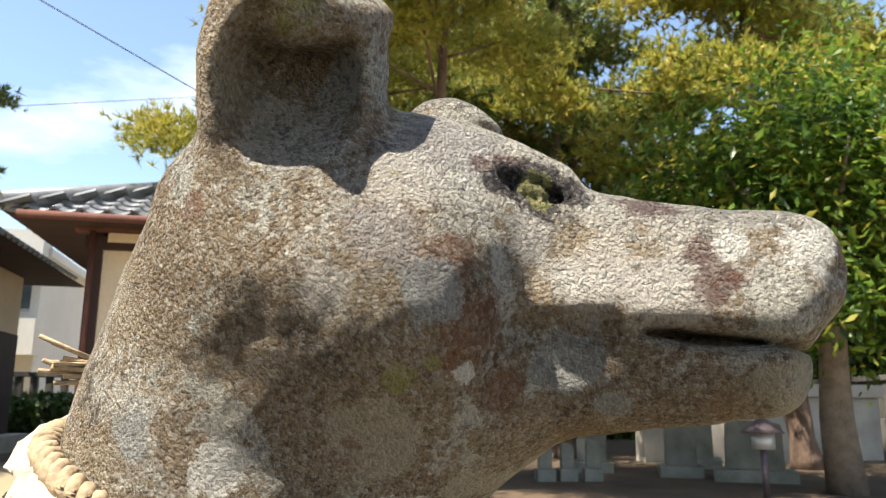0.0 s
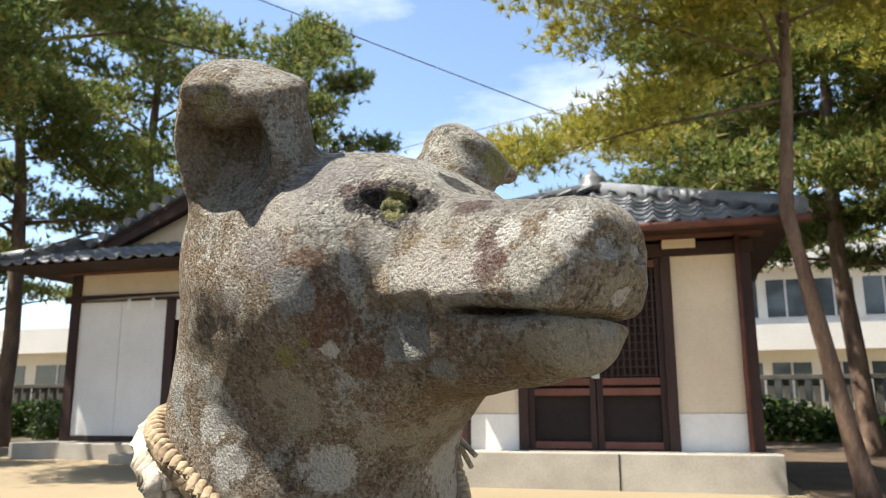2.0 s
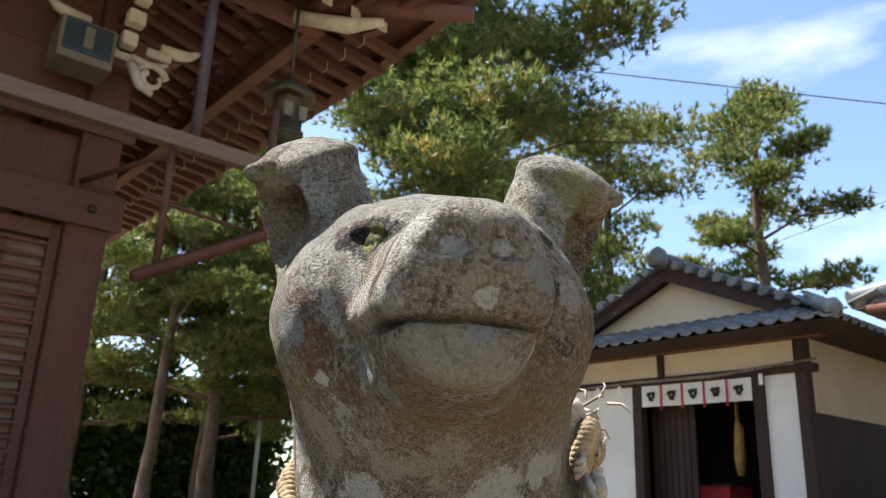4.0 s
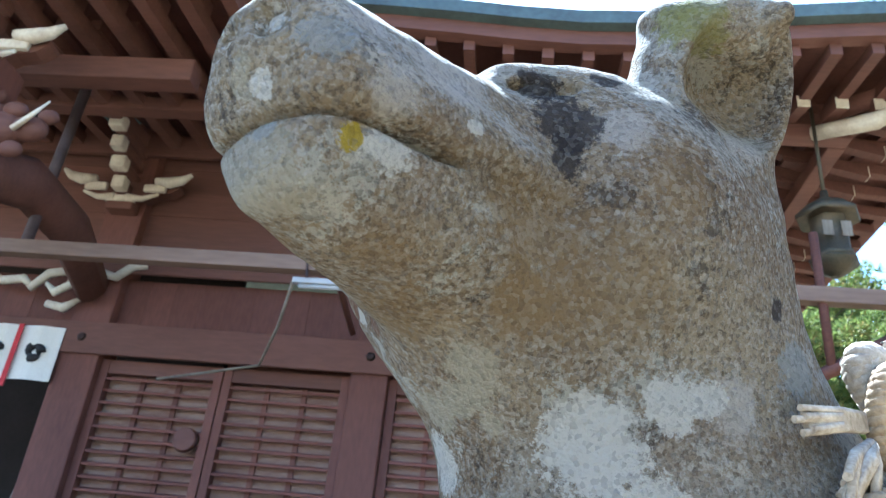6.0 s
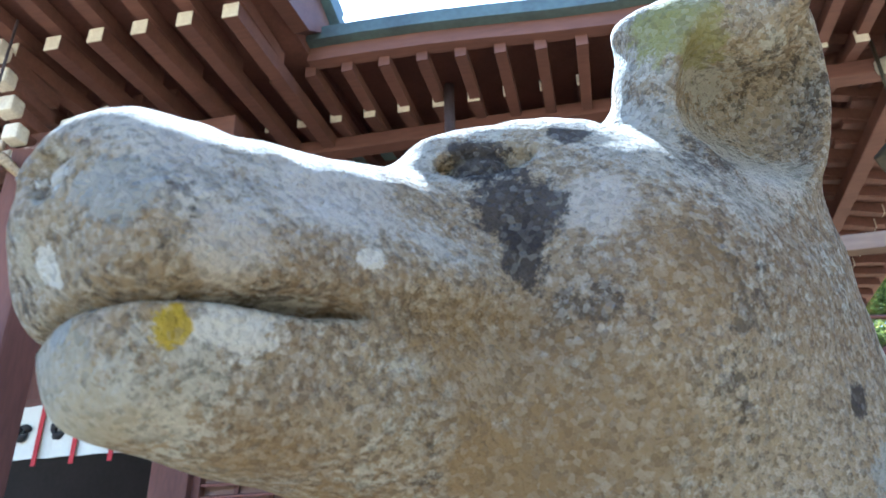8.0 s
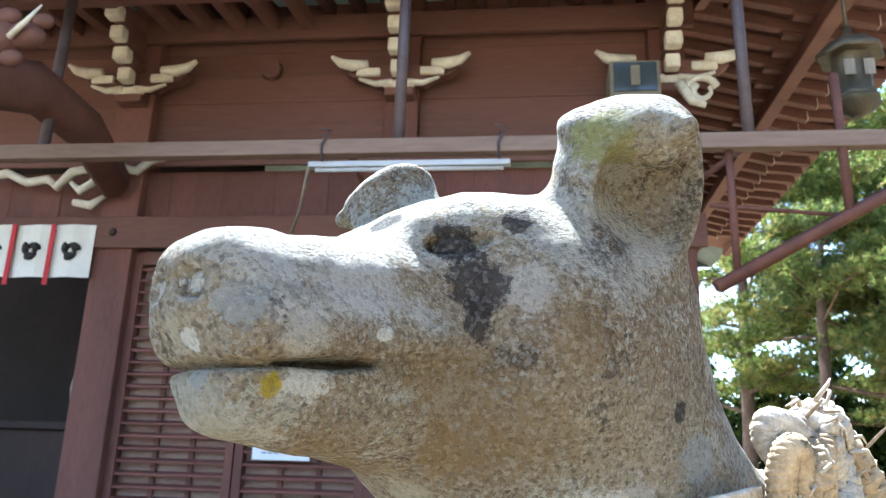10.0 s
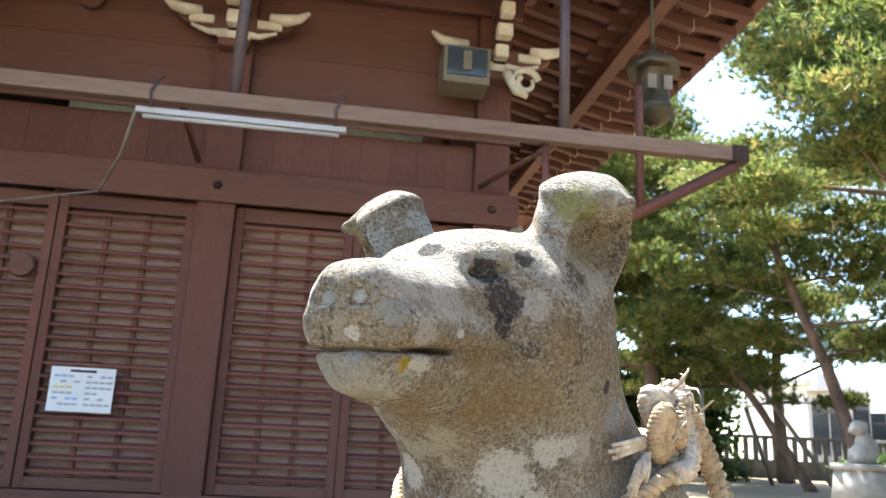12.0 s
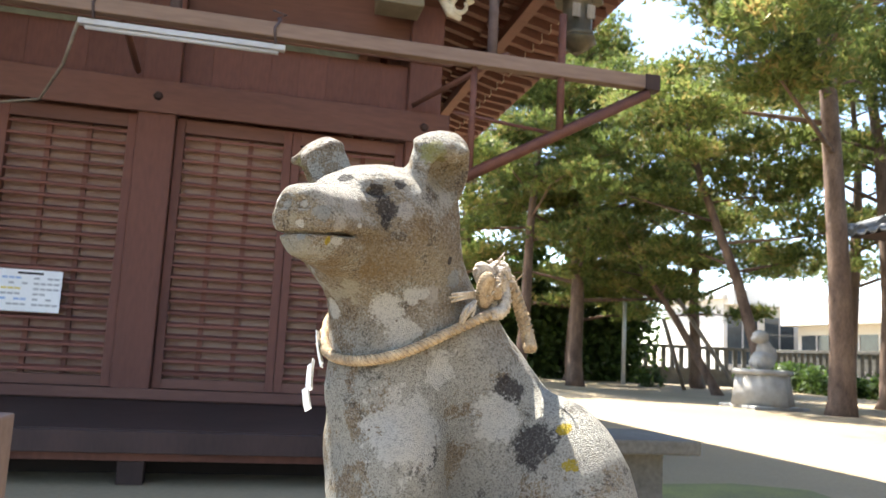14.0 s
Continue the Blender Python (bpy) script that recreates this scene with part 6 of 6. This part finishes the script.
part("lantern_body", bm_lathe(bmesh.new(), [(0.10, -0.14), (0.10, 0.0)], (6.15, -4.05, 0.66), 6), M_STEEL, post_l)

pole = thing("lamp_pole", "slim galvanised steel pole standing in the sand", "pole")
part("shaft", tube([(11.7, 22.8, G - 0.02), (11.7, 22.8, 3.7)], [0.07, 0.06], 10), M_STEEL, pole)
part("shaft_cap", bm_lathe(bmesh.new(), [(0.075, 0), (0.075, 0.05), (0.02, 0.08)], (11.7, 22.8, 3.7), 10), M_STEEL, pole)
sp = thing("sign_post", "narrow white wooden sign stake", "sign")
part("stake", box((9.9, 13.4, G - 0.02), (9.96, 13.46, 0.62)), M_TUBE, sp)
part("sign_board", box((9.84, 13.36, 0.62), (10.02, 13.398, 1.05), 0.004), M_CHALK, sp)

# stone bench and the timber post by the hall
bench = thing("stone_bench", "dark grey stone bench slab on a block", "bench")
part("seat_slab", box((0.95, 1.72, 0.475), (1.50, 2.12, 0.525), 0.008), M_FENCE, bench)
part("support", box((1.05, 1.80, G - 0.02), (1.40, 2.05, 0.473), 0.01), M_FENCE, bench)
wp = thing("timber_post", "square weathered grey timber post", "post")
part("post_shaft", box((-0.655, 1.10, G - 0.02), (-0.545, 1.21, 0.60), 0.008), M_RAIL, wp)

# overhead wires
w1 = thing("overhead_wire", "thin dark overhead wire against the sky", "wire")
def wire(a, b, sag):
    a, b = Vector(a), Vector(b)
    pts = [a.lerp(b, k / 14) - Vector((0, 0, sag * 4 * (k / 14) * (1 - k / 14))) for k in range(15)]
    return tube(pts, 0.009, 6)
part("cable", wire((7.19, 12.4, 9.75), (14.5, -4.85, 3.2), 0.0), M_METAL, w1)
w2 = thing("overhead_wire", "thin dark overhead wire against the sky", "wire")
part("cable", wire((19.0, 17.8, 6.1), (25.6, -4.6, 12.2), 0.0), M_METAL, w2)


# ---- sacred straw rope round the neck ----
def twisted(pts, r, turns, strands=3, sides=7, per=9):
    """Strands wound round a path given as points, one mesh a strand."""
    pts = [Vector(p) for p in pts]
    dense = []
    for i in range(len(pts) - 1):
        p0, p1, p2, p3 = pts[max(i - 1, 0)], pts[i], pts[i + 1], pts[min(i + 2, len(pts) - 1)]
        for k in range(per):
            t = k / per
            dense.append(0.5 * ((2 * p1) + (p2 - p0) * t + (2 * p0 - 5 * p1 + 4 * p2 - p3) * t * t + (3 * p1 - p0 - 3 * p2 + p3) * t ** 3))
    dense.append(pts[-1])
    out = []
    n = len(dense)
    for s in range(strands):
        bm = bmesh.new()
        path = []
        for i, p in enumerate(dense):
            d = (dense[min(i + 1, n - 1)] - dense[max(i - 1, 0)]).normalized()
            a = d.cross(Vector((0, 0, 1)))
            a = a.normalized() if a.length > 0.05 else Vector((1, 0, 0))
            b = d.cross(a)
            an = 2 * math.pi * (turns * i / n + s / strands)
            path.append(p + (a * math.cos(an) + b * math.sin(an)) * r * 0.66)
        bm_tube(bm, path, [r * 0.62] * n, sides)
        out.append(bm)
    return out


def neck_at(deg, out, lift=0.0):
    """A place round the neck where the collar lies, out from the stone, in the head's frame."""
    a = radians(deg)
    z = 0.768 + 0.050 * (1 - math.cos(a)) + lift
    rr_ = np.linspace(0, 0.3, 601)
    ps = np.stack((-0.04 + rr_ * math.cos(a), rr_ * math.sin(a), np.full_like(rr_, z)), -1).astype(np.float32)
    r_ = rr_[np.argmax(dog(ps) > 0)] + out
    return Vector((-0.04 + r_ * math.cos(a), r_ * math.sin(a), z))


rope = thing("straw_rope_collar", "twisted straw rope tied round the dog's neck", "rope")
for bm in twisted([hl(*neck_at(130 - k * 15, 0.006)) for k in range(26)], 0.0058, 34):
    part("strand", bm, M_ROPE, rope)
rr = random.Random(9)
# thick bleached braid round the nape
for bm in twisted([hl(*neck_at(118 + k * 12, 0.008, 0.010 - 0.0026 * k)) for k in range(12)], 0.0100, 15):
    part("thick_strand", bm, M_ROPEW, rope, "sun-bleached thick straw strand")


def loop(c, ax, bx, r0, r1, thick, m, name, turns=9):
    """A closed turn of twisted rope in the plane of two axes."""
    ax, bx = Vector(ax).normalized(), Vector(bx).normalized()
    pts = [hl(*(Vector(c) + ax * r0 * math.cos(k * 0.5236) + bx * r1 * math.sin(k * 0.5236))) for k in range(13)]
    for bm in twisted(pts, thick, turns):
        part(name, bm, m, rope)


# the knot: turns over one another behind the ear, a hanging braid and cut straw ends
loop((-0.100, 0.122, 0.884), (0.6, -0.3, 0.5), (-0.3, 0.3, 0.9), 0.020, 0.008, 0.0072, M_ROPEW, "knot_strand")
loop((-0.122, 0.124, 0.890), (1, -0.2, 0.1), (0, 0.3, 1), 0.021, 0.008, 0.0076, M_ROPEW, "knot_strand")
loop((-0.085, 0.125, 0.868), (0.3, 0.2, 1), (1, -0.5, 0), 0.018, 0.007, 0.0065, M_ROPE, "knot_strand")
loop((-0.108, 0.134, 0.876), (1, 0.2, -0.7), (0.5, 0.2, 1), 0.017, 0.009, 0.0060, M_ROPE, "knot_strand", 7)
loop((-0.128, 0.134, 0.880), (0.6, 0.1, 1), (1, 0.3, -0.4), 0.019, 0.008, 0.0062, M_ROPEW, "knot_strand", 7)
loop((-0.140, 0.124, 0.893), (0.2, 1, 0.2), (0.2, 0, 1), 0.012, 0.014, 0.0070, M_ROPEW, "knot_strand", 7)
for a_, m_, r_ in ((((-0.150, 0.128, 0.895), (-0.165, 0.140, 0.875), (-0.178, 0.150, 0.845), (-0.180, 0.160, 0.812), (-0.172, 0.166, 0.795)), M_ROPE, 0.0085),
                   (((-0.135, 0.132, 0.885), (-0.125, 0.140, 0.860), (-0.110, 0.140, 0.842), (-0.092, 0.134, 0.838)), M_ROPEW, 0.0080)):
    for bm in twisted([hl(*q) for q in a_], r_, 6):
        part("tail_strand", bm, m_, rope, "hanging braided rope tail")
for k in range(7):
    part("straw_end", tube([hl(-0.062, 0.116, 0.858 + 0.001 * k), hl(-0.040, 0.112, 0.857 + 0.0012 * (k - 3)), hl(-0.020 + rr.uniform(-0.004, 0.004), 0.102 + rr.uniform(-0.003, 0.003), 0.852 + 0.0016 * (k - 3))], [0.0022, 0.0020, 0.0017], 5), M_ROPEW, rope, "cut straw end")
for k in range(16):
    u_ = rr.uniform(-1, 1)
    part("straw_end", tube([hl(-0.064 + 0.004 * u_, 0.118, 0.852), hl(-0.050 + 0.010 * u_, 0.116 + rr.uniform(-0.002, 0.004), 0.842), hl(-0.040 + 0.020 * u_, 0.112 + rr.uniform(-0.004, 0.006), 0.826 + rr.uniform(-0.006, 0.004))], [0.0020, 0.0026, 0.0020], 5), M_ROPEW, rope, "cut straw end")
for k in range(14):
    s_ = neck_at(186, 0.008, 0.028) + Vector((rr.uniform(-1, 1), rr.uniform(-1, 1), rr.uniform(-1, 1))) * 0.006
    e_ = s_ + Vector((-0.016 + rr.uniform(-0.005, 0.005), -0.020 + rr.uniform(-0.008, 0.008), 0.006 + rr.uniform(-0.008, 0.008)))
    part("straw_end", tube([hl(*s_), hl(*e_)], [0.0016, 0.0013], 5), M_ROPE, rope, "cut straw end")
for k in range(44):
    s_ = Vector((-0.118, 0.130, 0.888)) + Vector((rr.uniform(-0.045, 0.04), rr.uniform(-0.012, 0.016), rr.uniform(-0.03, 0.022)))
    e_ = s_ + Vector((rr.uniform(-0.016, 0.016), rr.uniform(-0.004, 0.014), rr.uniform(-0.010, 0.014)))
    part("frayed_straw", tube([hl(*s_), hl(*((s_ + e_) / 2 + Vector((0, 0.003, 0.003)))), hl(*e_)], [0.0014, 0.0011, 0.0005], 4), M_ROPEW, rope)
# folded paper hung from the collar at the chest
sh = thing("paper_streamer", "folded white paper streamer hung from the rope", "paper streamer")
for k, (w_, h_, dz) in enumerate(((0.019, 0.040, 0.014), (0.017, 0.036, -0.022), (0.014, 0.030, -0.052))):
    bm = bmesh.new()
    rows_ = [[bm.verts.new((x_ * w_, 0.003 * math.sin(3 * x_ + k) + 0.004 * z_ * z_, -h_ * z_ + 0.008 * x_)) for x_ in (-1, -0.5, 0, 0.5, 1)] for z_ in (0, 0.35, 0.7, 1)]
    for q, r_ in zip(rows_, rows_[1:]):
        for i in range(4):
            bm.faces.new((q[i], q[i + 1], r_[i + 1], r_[i]))
    o = part("paper_fold", bm, M_PAPER, sh)
    o.modifiers.new("thick", "SOLIDIFY").thickness = 0.0012
    o.matrix_basis = Matrix.Translation(hl(*(neck_at(-62, 0.016 + 0.004 * k) + Vector((0, 0, dz - 0.010))))) @ pose(0, 0, 0, 6 * (-1) ** k, 8, HEAD_A + 25 + 10 * k)
